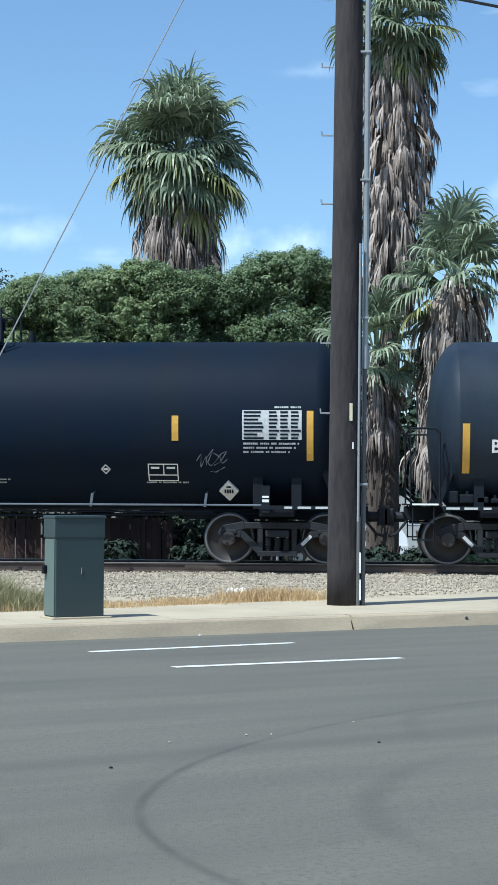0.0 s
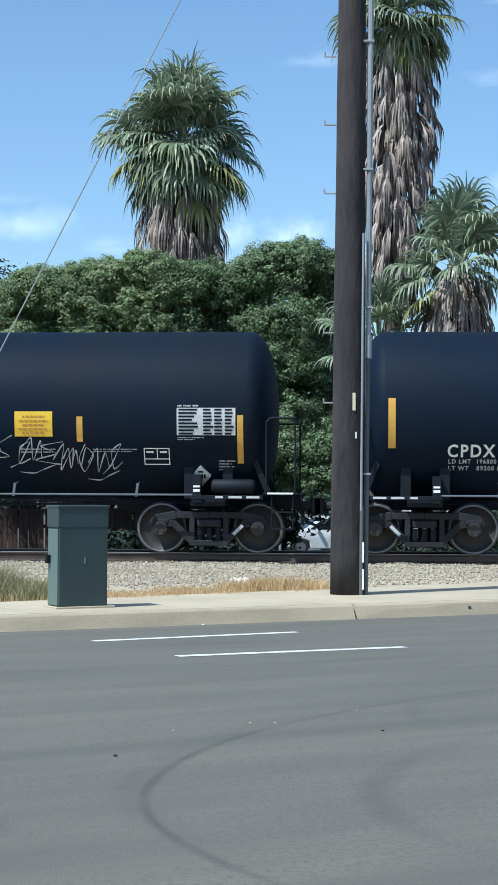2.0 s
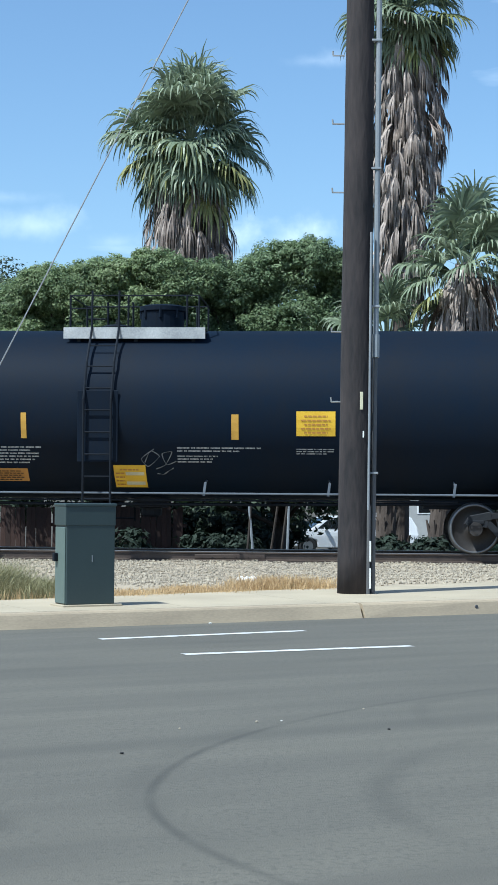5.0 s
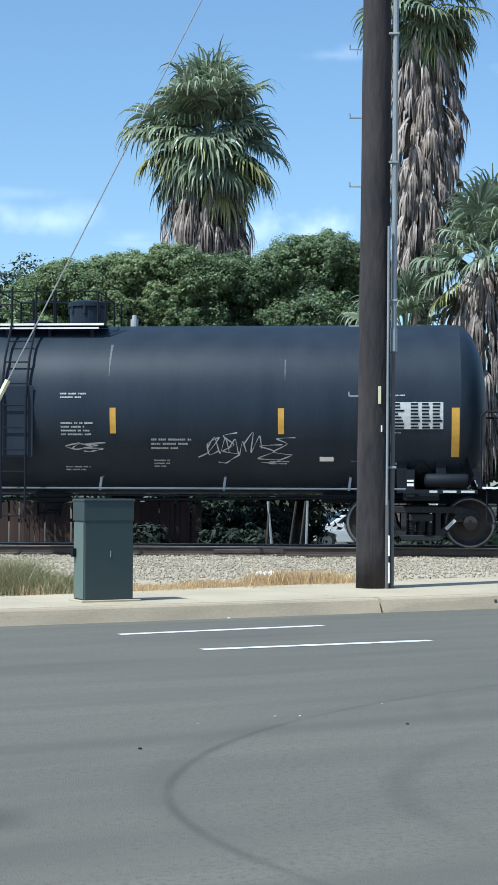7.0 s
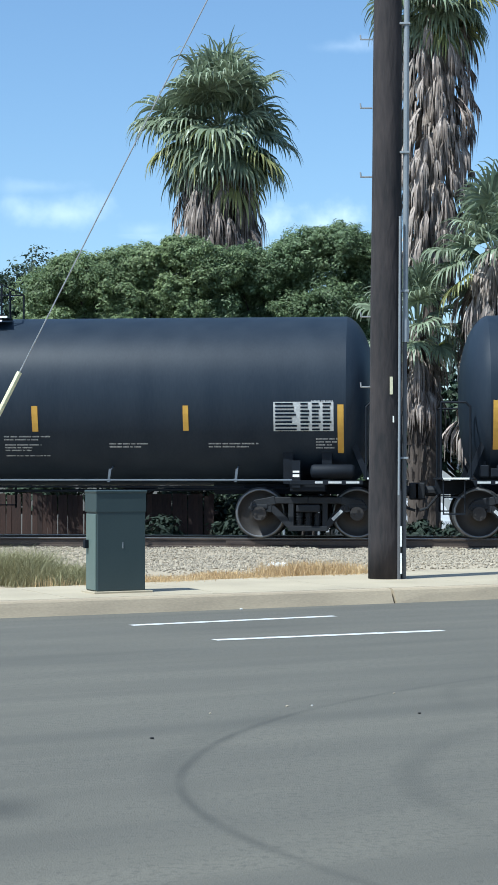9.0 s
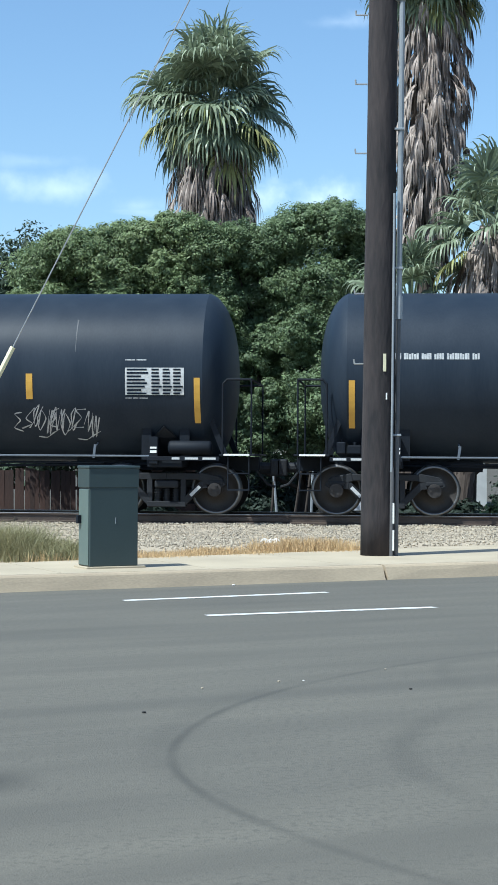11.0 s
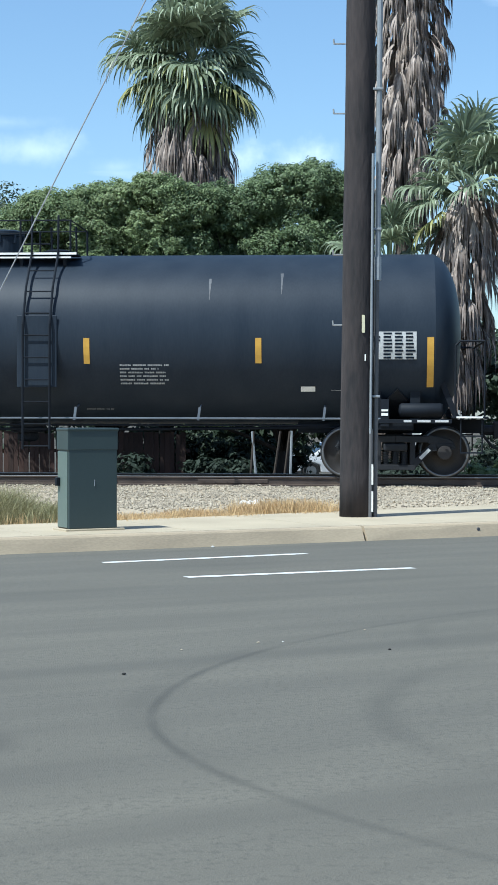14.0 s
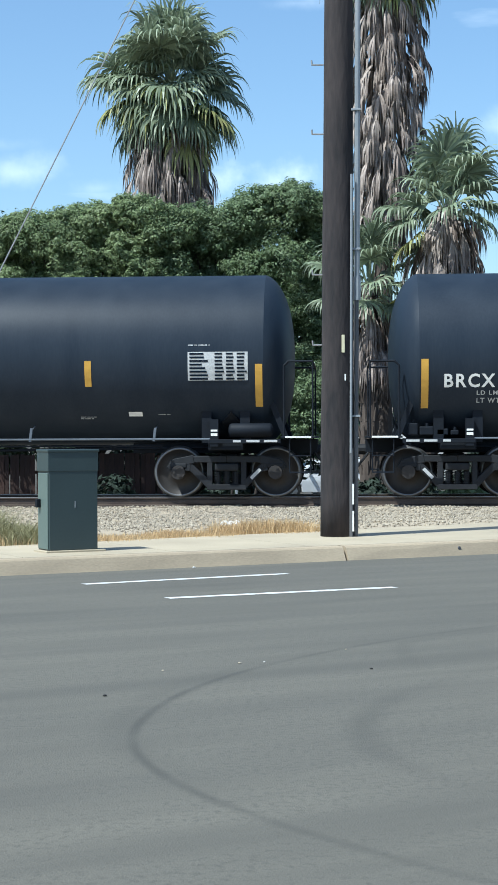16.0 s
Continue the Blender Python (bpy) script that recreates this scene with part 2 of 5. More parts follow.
def tyre_wear(m):
    """Curved rubber marks, a stain and long wheel-track bands worn into the asphalt."""
    n, l = m.node_tree.nodes, m.node_tree.links
    b = n["Principled BSDF"]
    src = b.inputs["Base Color"].links[0].from_socket
    xyz = n.new("ShaderNodeSeparateXYZ")
    co = n.new("ShaderNodeTexCoord")
    l.new(co.outputs["Object"], xyz.inputs[0])

    def op(kind, x, y=0.0, z=0.0):
        q = n.new("ShaderNodeMath")
        q.operation = kind
        for i, v in enumerate((x, y, z)):
            if isinstance(v, (int, float)):
                q.inputs[i].default_value = v
            else:
                l.new(v, q.inputs[i])
        return q.outputs[0]
    X, Y = xyz.outputs[0], xyz.outputs[1]
    nz = n.new("ShaderNodeTexNoise")
    nz.inputs["Scale"].default_value, nz.inputs["Detail"].default_value = 2.2, 5.0
    l.new(co.outputs["Object"], nz.inputs["Vector"])
    gr = op("SMOOTH_MIN", op("MULTIPLY", nz.outputs["Fac"], 1.7), 1.0, 0.2)

    def soft(d, w):
        q = n.new("ShaderNodeMapRange")
        q.interpolation_type = "SMOOTHSTEP"
        q.inputs[1].default_value, q.inputs[2].default_value, q.inputs[3].default_value, q.inputs[4].default_value = 0.0, w, 1.0, 0.0
        l.new(op("ABSOLUTE", d), q.inputs[0])
        return q.outputs[0]

    def arc(xv, yv, up, down, w, far, near, gain):
        dy = op("SUBTRACT", Y, yv)
        k = op("ADD", op("MULTIPLY", op("GREATER_THAN", dy, 0.0), up - down), down)
        d = op("SUBTRACT", op("SUBTRACT", X, xv), op("MULTIPLY", k, op("MULTIPLY", dy, dy)))
        slope = op("SQRT", op("ADD", 1.0, op("POWER", op("MULTIPLY", op("MULTIPLY", k, dy), 2.0), 2.0)))
        s = soft(op("DIVIDE", d, slope), w)
        fade = op("MULTIPLY", soft(op("MAXIMUM", dy, 0.0), far), soft(op("MINIMUM", dy, 0.0), near))
        return op("MULTIPLY", op("MULTIPLY", s, fade), op("MULTIPLY", gr, gain))
    marks = [arc(-0.86, 6.95, 0.128, 0.22, 0.050, 6.2, 4.2, 0.78), arc(-0.93, 7.1, 0.150, 0.25, 0.16, 4.2, 2.2, 0.28), arc(0.08, 6.85, 0.20, 0.30, 0.12, 2.6, 1.4, 0.42), arc(0.34, 9.6, 0.9, 0.1, 0.10, 1.6, 1.2, 0.25)]
    ex, ey = op("DIVIDE", op("SUBTRACT", X, -1.45), 0.25), op("DIVIDE", op("SUBTRACT", Y, 6.05), 0.30)
    marks.append(op("MULTIPLY", soft(op("SQRT", op("ADD", op("MULTIPLY", ex, ex), op("MULTIPLY", ey, ey))), 1.1), 0.85))
    # scuffed bands and fine wandering cracks along the lanes
    turned = n.new("ShaderNodeMapping")
    turned.inputs["Rotation"].default_value = (0, 0, radians(-31.5))
    l.new(co.outputs["Object"], turned.inputs[0])
    along = n.new("ShaderNodeMapping")
    along.inputs["Scale"].default_value = (0.16, 1.0, 1.0)
    l.new(turned.outputs[0], along.inputs[0])

    def layer(scale, detail):
        q = n.new("ShaderNodeTexNoise")
        q.inputs["Scale"].default_value, q.inputs["Detail"].default_value = scale, detail
        l.new(along.outputs[0], q.inputs["Vector"])
        return q.outputs["Fac"]
    scuff = n.new("ShaderNodeMapRange")
    scuff.inputs[1].default_value, scuff.inputs[2].default_value, scuff.inputs[3].default_value, scuff.inputs[4].default_value = 0.42, 0.72, 0.0, 0.42
    l.new(layer(2.6, 9.0), scuff.inputs[0])
    crack = op("MULTIPLY", soft(op("SUBTRACT", layer(1.15, 7.0), 0.47), 0.0045), op("MULTIPLY", op("GREATER_THAN", layer(0.9, 2.0), 0.5), 0.30))
    grit = n.new("ShaderNodeTexNoise")
    grit.inputs["Scale"].default_value, grit.inputs["Detail"].default_value = 34.0, 9.0
    l.new(co.outputs["Object"], grit.inputs["Vector"])
    specks = n.new("ShaderNodeMapRange")
    specks.inputs[1].default_value, specks.inputs[2].default_value, specks.inputs[3].default_value, specks.inputs[4].default_value = 0.47, 0.68, 0.0, 0.46
    l.new(grit.outputs["Fac"], specks.inputs[0])
    bands = op("MAXIMUM", op("MAXIMUM", scuff.outputs[0], crack), specks.outputs[0])
    tot = marks[0]
    for q in marks[1:]:
        tot = op("MAXIMUM", tot, q)
    tot = op("ADD", tot, op("MULTIPLY", bands, op("SUBTRACT", 1.0, tot)))
    mix = n.new("ShaderNodeMixRGB")
    mix.inputs[2].default_value = (0.050, 0.048, 0.041, 1)
    l.new(tot, mix.inputs[0])
    l.new(src, mix.inputs[1])
    l.new(mix.outputs[0], b.inputs["Base Color"])


tyre_wear(M["asphalt"])


# ---- mesh helpers ----
def part(name, bm, material, parent=None, label="", smooth=False):
    me = bpy.data.meshes.new(name)
    bm.to_mesh(me)
    bm.free()
    return mesh_part(name, me, material, parent, label, smooth)


def mesh_part(name, me, material, parent=None, label="", smooth=False):
    if not me.materials:
        me.materials.append(M[material])
    if smooth:
        for p in me.polygons:
            p.use_smooth = True
    ob = new(name, me)
    if parent:
        ob.parent = parent
    if label:
        tagged(ob, label)
    return ob


def slab(bm, x0, x1, y0, y1, z0, z1, bevel=0.0, m=None):
    g = bmesh.ops.create_cube(bm, size=1.0)
    for v in g["verts"]:
        v.co = Vector((x0 + (v.co.x + 0.5) * (x1 - x0), y0 + (v.co.y + 0.5) * (y1 - y0), z0 + (v.co.z + 0.5) * (z1 - z0)))
    if bevel:
        es = list({e for v in g["verts"] for e in v.link_edges})
        r = bmesh.ops.bevel(bm, geom=es, offset=bevel, segments=2, affect="EDGES", profile=0.5)
        vs = list({v for f in r["faces"] for v in f.verts} | {v for v in g["verts"] if v.is_valid})
    else:
        vs = g["verts"]
    if m:
        bmesh.ops.transform(bm, matrix=m, verts=vs)
    return vs


def rod(bm, a, b, r0, r1=None, seg=10):
    a, b = Vector(a), Vector(b)
    r1 = r0 if r1 is None else r1
    d = b - a
    q = d.to_track_quat("Z", "Y").to_matrix().to_4x4()
    g = bmesh.ops.create_cone(bm, cap_ends=True, segments=seg, radius1=r0, radius2=r1, depth=d.length)
    bmesh.ops.transform(bm, matrix=Matrix.Translation((a + b) / 2) @ q, verts=g["verts"])
    return g["verts"]


def pipe(bm, pts, r, seg=8):
    for a, b in zip(pts, pts[1:]):
        rod(bm, a, b, r, r, seg)
    for p in pts[1:-1]:
        g = bmesh.ops.create_uvsphere(bm, u_segments=seg, v_segments=5, radius=r)
        bmesh.ops.translate(bm, vec=Vector(p), verts=g["verts"])


def lathe(bm, prof, seg, axis="z"):
    """Turn a profile of (along, radius) about an axis."""
    rings = []
    for a, r in prof:
        ring = []
        for i in range(seg):
            c, s = math.cos(2 * math.pi * i / seg), math.sin(2 * math.pi * i / seg)
            p = {"z": (r * c, r * s, a), "x": (a, r * c, r * s), "y": (r * c, a, r * s)}[axis]
            ring.append(bm.verts.new(p))
        rings.append(ring)
    for u, w in zip(rings, rings[1:]):
        for i in range(seg):
            j = (i + 1) % seg
            bm.faces.new((u[i], u[j], w[j], w[i]))
    for ring in (rings[0], rings[-1]):
        bm.faces.new(ring)
    bmesh.ops.recalc_face_normals(bm, faces=bm.faces[:])


def cards(name, verts, faces, material, parent=None, label="", smooth=False):
    me = bpy.data.meshes.new(name)
    me.from_pydata(verts, [], faces)
    me.update()
    return mesh_part(name, me, material, parent, label, smooth)


def thing(name, label, category, m=None, group="", kind=""):
    ob = new(name)
    ob.matrix_basis = m or Matrix()
    return tagged(ob, label, category, group, kind)


# ---- large structure ----
RAIL_TOP, TRACK_Y = 0.125, 31.4
KERB_O, KERB_A = Vector((0.2, 16.5, 0.0)), 31.5
KERB_M = Matrix.Translation(KERB_O) @ pose(0, 0, 0, 0, 0, KERB_A)   # u along the kerb, v away from the road
KERB_I = KERB_M.inverted()
KERB_H = 0.14


def smooth_step(a, b, x):
    t = min(1.0, max(0.0, (x - a) / (b - a)))
    return t * t * (3 - 2 * t)


def ground_z(x, y):
    v = (KERB_I @ Vector((x, y, 0))).y
    if v < 0.5:
        z = -0.08
    else:
        z = 0.11 - 0.14 * smooth_step(3.0, 9.0, v)
    z += (-0.06 - z) * smooth_step(TRACK_Y - 3.2, TRACK_Y - 2.0, y)
    z += -1.30 * smooth_step(TRACK_Y + 4.0, TRACK_Y + 12.0, y)
    if v > 1.5 and y < 60:
        z += 0.03 * noise.noise(Vector((x * 1.3, y * 1.3, 0))) + 0.015 * noise.noise(Vector((x * 5, y * 5, 3)))
    return z


def build_ground():
    xs = [-2500, -600, -150, -60, -30, -18] + [-13 + 0.3 * i for i in range(88)] + [16, 25, 50, 150, 600, 2500]
    ys = [-400, -60, -10, 4, 10] + [13 + 0.3 * i for i in range(110)] + [48, 52, 58, 66, 80, 110, 200, 500, 1200, 3500]
    verts = [(x, y, ground_z(x, y)) for y in ys for x in xs]
    n = len(xs)
    faces = [(j * n + i, j * n + i + 1, (j + 1) * n + i + 1, (j + 1) * n + i) for j in range(len(ys) - 1) for i in range(n - 1)]
    g = cards("ground", verts, faces, "dirt", smooth=True)
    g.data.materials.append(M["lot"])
    # beyond the track the ground takes the shade-darkened colour
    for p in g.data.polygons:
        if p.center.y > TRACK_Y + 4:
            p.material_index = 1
    tagged(g, "pale dry dirt and gravel ground beside the railway", "ground", kind="structure")


def build_road():
    bm = bmesh.new()
    slab(bm, -60, 20, -26, 0, -0.06, 0.0, m=KERB_M)
    road = part("road", bm, "asphalt")
    tagged(road, "worn grey asphalt road with faint tyre marks", "road", kind="structure")
    # dashed lane lines, aligned with the road
    for u0, v0, u1, v1 in ((-3.47, -1.17, -1.49, -1.10), (-3.39, -2.61, -1.41, -2.71)):
        bm = bmesh.new()
        ns = 14
        for k in range(ns):
            a, b = k / ns, (k + 1) / ns
            w = 0.055 + 0.006 * math.sin(k * 2.3)
            q = [(u0 + (u1 - u0) * s, v0 + (v1 - v0) * s + e * w, 0.003) for s, e in ((a, -1), (b, -1), (b, 1), (a, 1))]
            bm.faces.new([bm.verts.new(KERB_M @ Vector(p)) for p in q])
        part("lane_line", bm, "line", road, "thin white painted lane dash")


def build_kerb():
    kerb = thing("kerb", "weathered concrete kerb with a dark open joint", "kerb", kind="structure")
    for u0, u1 in ((-40, -0.215), (-0.182, 6.0), (6.01, 20)):
        bm = bmesh.new()
        prof = [(-0.012, -0.1), (-0.012, 0.0), (0.026, KERB_H * 0.62), (0.042, KERB_H * 0.86), (0.058, KERB_H * 0.97), (0.085, KERB_H), (0.16, KERB_H), (0.16, -0.1)]
        n = max(2, int((u1 - u0) / 0.4))
        rows = []
        for i in range(n + 1):
            u = u0 + (u1 - u0) * i / n
            rows.append([bm.verts.new(KERB_M @ Vector((u, v + (0.006 * noise.noise(Vector((u * 1.7, 0, z * 9))) if 0 <= z < KERB_H else 0), z))) for v, z in prof])
        for p, q in zip(rows, rows[1:]):
            for k in range(len(prof)):
                j = (k + 1) % len(prof)
                bm.faces.new((p[k], q[k], q[j], p[j]))
        bm.faces.new(rows[0][::-1])
        bm.faces.new(rows[-1])
        bmesh.ops.recalc_face_normals(bm, faces=bm.faces[:])
        part("kerb_stone", bm, "kerb", kerb)
    bm = bmesh.new()
    rod(bm, KERB_M @ Vector((1.16, 0.06, 0.075)), KERB_M @ Vector((1.16, 0.010, 0.075)), 0.018, seg=12)
    part("kerb_plug", bm, "darkconduit", kerb)
    walkw = thing("pavement", "pale concrete pavement with scored joints and dust", "pavement", kind="structure")
    us = [-40, -9.5, -8, -6.5, -5.0, -3.5, -2.0, -0.5, 1.0, 2.5, 4.0, 5.5, 7.0, 8.5, 20]
    for u0, u1 in zip(us, us[1:]):
        bm = bmesh.new()
        q = []
        for z in (-0.1, KERB_H + 0.001):
            for u, v in ((u0 + 0.004, 0.165), (u1 - 0.004, 0.165), (u1 - 0.004, 2.3 + 0.16 * min(max(u1, -8), 8)), (u0 + 0.004, 2.3 + 0.16 * min(max(u0, -8), 8))):
                q.append(bm.verts.new(KERB_M @ Vector((u, v, z))))
        bm.faces.new(q[4:])
        for i in range(4):
            j = (i + 1) % 4
            bm.faces.new((q[i], q[j], q[4 + j], q[4 + i]))
        part("pavement_slab", bm, "concrete", walkw)


def build_track():
    track = thing("railway_track", "rusty steel rails on dark wooden sleepers in ballast", "railway track", kind="structure")
    for s in (-1, 1):
        bm = bmesh.new()
        y = TRACK_Y + s * 0.7525
        prof = [(-0.07, -0.172), (0.07, -0.172), (0.07, -0.155), (0.012, -0.135), (0.012, -0.045), (0.036, -0.035), (0.036, -0.008), (-0.036, -0.008), (-0.036, -0.035), (-0.012, -0.045), (-0.012, -0.135), (-0.07, -0.155)]
        a = [bm.verts.new((-400, y + p, RAIL_TOP + z)) for p, z in prof]
        b = [bm.verts.new((400, y + p, RAIL_TOP + z)) for p, z in prof]
        for i in range(len(prof)):
            j = (i + 1) % len(prof)
            bm.faces.new((a[i], a[j], b[j], b[i]))
        bmesh.ops.recalc_face_normals(bm, faces=bm.faces[:])
        rail = part("rail", bm, "steel", track)
        bm = bmesh.new()
        slab(bm, -400, 400, y - 0.034, y + 0.034, RAIL_TOP - 0.012, RAIL_TOP, 0.004)
        part("rail_head", bm, "railhead", rail, "bright worn running surface")
        bm = bmesh.new()
        slab(bm, -3.05, -1.75, y - 0.032, y + 0.032, RAIL_TOP - 0.135, RAIL_TOP - 0.05, 0.01)
        for k in range(6):
            rod(bm, (-2.95 + k * 0.22, y - 0.05, RAIL_TOP - 0.09), (-2.95 + k * 0.22, y + 0.05, RAIL_TOP - 0.09), 0.014, seg=6)
        part("joint_bar", bm, "steel", rail)
    bm = bmesh.new()
    slab(bm, -0.115, 0.115, -1.3, 1.3, -0.09, 0.08, 0.008)
    me = bpy.data.meshes.new("sleeper")
    bm.to_mesh(me)
    bm.free()
    random.seed(5)
    for i in range(60):
        o = mesh_part("sleeper", me, "tie", track)
        o.location = (-16 + i * 0.53 + random.uniform(-0.02, 0.02), TRACK_Y + random.uniform(-0.06, 0.06), RAIL_TOP - 0.255)
        o.rotation_euler.z = random.uniform(-0.015, 0.015)


def build_ballast():
    rs = np.random.RandomState(3)
    base = np.array([(1, 0, 0), (-1, 0, 0), (0, 1, 0), (0, -1, 0), (0, 0, 1), (0, 0, -1)], float)
    tri = [(0, 2, 4), (2, 1, 4), (1, 3, 4), (3, 0, 4), (2, 0, 5), (1, 2, 5), (3, 1, 5), (0, 3, 5)]
    verts, faces = [], []
    made = 0
    while made < 42000:
        x = rs.uniform(-10, 9)
        y = rs.uniform(18.5, 31.2)
        v = (KERB_I @ Vector((x, y, 0))).y
        if v < 2.5 + 0.16 * max(-8, min(8, (KERB_I @ Vector((x, y, 0))).x)) + 0.3 * rs.rand():
            continue
        dens = 0.35 + 0.65 * smooth_step(3.0, 6.5, v)
        if noise.noise(Vector((x * 0.5, y * 0.35, 9))) < -0.25 and y < 28:
            dens *= 0.35
        if rs.rand() > dens:
            continue
        s = rs.uniform(0.010, 0.030)
        r = Euler(rs.uniform(0, 6.28, 3)).to_matrix()
        q = np.array(r) @ (base * (s * rs.uniform(0.6, 1.2, (6, 1)))).T
        z = ground_z(x, y) + s * 0.25
        k = len(verts)
        verts.extend((q.T + (x, y, z)).tolist())
        faces.extend([(a + k, b + k, c + k) for a, b, c in tri])
        made += 1
    ob = cards("ballast", verts, faces, "stone")
    tagged(ob, "loose pale grey and tan ballast stones", "gravel", kind="stuff")


# ---- tank cars ----
TR, TZ = 1.59, 2.55      # tank radius and axis height over the rails


def skin(x, z, off=0.006):
    d = max(-1.0, min(1.0, (z - TZ) / TR))
    return Vector((x, -(TR + off) * math.sqrt(1 - d * d), TZ + (TR + off) * d))


def patch(bm, x0, x1, z0, z1, off=0.006):
    n = max(1, int(abs(z1 - z0) / 0.12))
    prev = None
    for i in range(n + 1):
        z = z0 + (z1 - z0) * i / n
        cur = [bm.verts.new(skin(x, z, off)) for x in (x0, x1)]
        if prev:
            bm.faces.new((prev[0], prev[1], cur[1], cur[0]))
        prev = cur


def stripe(car, x0, x1, z0, z1):
    bm = bmesh.new()
    patch(bm, x0, x1, z0, z1, 0.008)
    part("reflective_stripe", bm, "amber", car, "amber upright reflective stripe")


def streak(car, x, z0, z1, w):
    bm = bmesh.new()
    n = 8
    prev = None
    for i in range(n + 1):
        z = z0 + (z1 - z0) * i / n
        e = w * (0.25 + 0.75 * i / n) * (1 + 0.4 * noise.noise(Vector((x * 7, z * 6, 0))))
        cur = [bm.verts.new(skin(x + s * e / 2, z, 0.004)) for s in (-1, 1)]
        if prev:
            bm.faces.new((prev[0], prev[1], cur[1], cur[0]))
        prev = cur
    part("drip_streak", bm, "streak", car, "pale dried drip streak")


def lines(car, x0, x1, z0, z1, n):
    rnd = random.Random(int(x0 * 977 + z0 * 131))
    h = (z1 - z0) / n
    cw = min(0.045, max(0.020, h * 0.46))
    bm = bmesh.new()
    for i in range(n):
        zt = z1 - i * h
        x, end = x0, x1 - (rnd.uniform(0, 0.35) * (x1 - x0) if i else 0)
        left = rnd.randint(3, 9)
        while x < end - cw * 0.5:
            if left:
                top = zt - h * (0.14 if rnd.random() < 0.8 else 0.2)
                patch(bm, x, min(x + cw * rnd.uniform(0.72, 0.92), end), zt - h * 0.60, top)
                left -= 1
            else:
                left = rnd.randint(2, 9)
            x += cw
    tagged(part("small_text", bm, "smalltext", car), "lines of small pale stencilled text", kind="stuff")


def lettering(car, x0, x1, z0, z1, text):
    cu = bpy.data.curves.new("lettering", "FONT")
    cu.body, cu.resolution_u, cu.offset = text, 3, 0.024 if z1 - z0 > 0.15 else 0.02
    cu.space_character = 1.22
    tmp = bpy.data.objects.new("lettering", cu)
    scene.collection.objects.link(tmp)
    bpy.context.view_layer.update()
    me = bpy.data.meshes.new_from_object(tmp.evaluated_get(bpy.context.evaluated_depsgraph_get()))
    bpy.data.objects.remove(tmp)
    co = np.array([v.co[:] for v in me.vertices])
    lo, hi = co.min(0), co.max(0)
    for v, c in zip(me.vertices, co):
        v.co = skin(x0 + (c[0] - lo[0]) / (hi[0] - lo[0]) * (x1 - x0), z0 + (c[1] - lo[1]) / (hi[1] - lo[1]) * (z1 - z0), 0.007)
    # split into words at the wide gaps
    spans = sorted((min(me.vertices[i].co.x for i in p.vertices), max(me.vertices[i].co.x for i in p.vertices)) for p in me.polygons)
    cuts, end = [], spans[0][1]
    for a, b in spans:
        if a - end > (z1 - z0) * 0.30:
            cuts.append((a + end) / 2)
        end = max(end, b)
    for a, b in zip([-99.0] + cuts, cuts + [99.0]):
        verts, faces, seen = [], [], {}
        for p in me.polygons:
            if a < me.vertices[p.vertices[0]].co.x < b:
                for i in p.vertices:
                    if i not in seen:
                        seen[i] = len(verts)
                        verts.append(tuple(me.vertices[i].co))
                faces.append([seen[i] for i in p.vertices])
        if faces:
            cards("lettering", verts, faces, "white" if z1 - z0 > 0.15 else "textline", car, "white stencilled letters and numbers")
    bpy.data.meshes.remove(me)


def chart(car, x0, x1, z0, z1):
    bm = bmesh.new()
    patch(bm, x0, x1, z0, z1, 0.006)
    c = part("data_table", bm, "textline", car, "pale printed table with small dark cells")
    rnd = random.Random(int(x0 * 50))
    bm = bmesh.new()
    rows = 8
    h = (z1 - z0) / rows
    cols = ((0.03, 0.40), (0.45, 0.60), (0.64, 0.78), (0.82, 0.96))
    for i in range(rows):
        zt = z1 - i * h
        for k, (a, b) in enumerate(cols):
            if i == 5:
                b = a + (b - a) * 1.2
            w = (b - a) * (rnd.uniform(0.55, 1.0) if k == 0 else rnd.uniform(0.8, 1.0))
            patch(bm, x0 + a * (x1 - x0), x0 + (a + w) * (x1 - x0), zt - h * 0.80, zt - h * 0.28, 0.012)
    part("table_print", bm, "oldblack", c)


def frame_box(car, x0, x1, z0, z1, w=0.018):
    bm = bmesh.new()
    for a in ((x0, x1, z1 - w, z1), (x0, x1, z0, z0 + w), (x0, x0 + w, z0 + w, z1 - w), (x1 - w, x1, z0 + w, z1 - w)):
        patch(bm, *a)
    xm, zm = x0 + 0.52 * (x1 - x0), z0 + 0.35 * (z1 - z0)
    patch(bm, x0 + w, x1 - w, zm - w / 2, zm + w / 2)
    patch(bm, xm - w / 2, xm + w / 2, zm + w / 2, z1 - w)
    for k in (0.1, 0.62):
        patch(bm, x0 + k * (x1 - x0), x0 + (k + 0.28) * (x1 - x0), z1 - 0.30 * (z1 - z0), z1 - 0.18 * (z1 - z0))
    part("outlined_box", bm, "white", car)


def plate_mark(car, x0, x1, z0, z1):
    bm = bmesh.new()
    w = 0.022
    for a in ((x0, x1, z1 - w, z1), (x0, x1, z0, z0 + w), (x0, x0 + w, z0 + w, z1 - w), (x1 - w, x1, z0 + w, z1 - w)):
        patch(bm, *a)
    part("mark_frame", bm, "white", car)
    dx, dz = x1 - x0, z1 - z0
    lettering(car, x0 + 0.2 * dx, x1 - 0.2 * dx, z0 + 0.62 * dz, z0 + 0.8 * dz, "PLATE")
    lettering(car, x0 + 0.36 * dx, x1 - 0.36 * dx, z0 + 0.16 * dz, z0 + 0.5 * dz, "C")


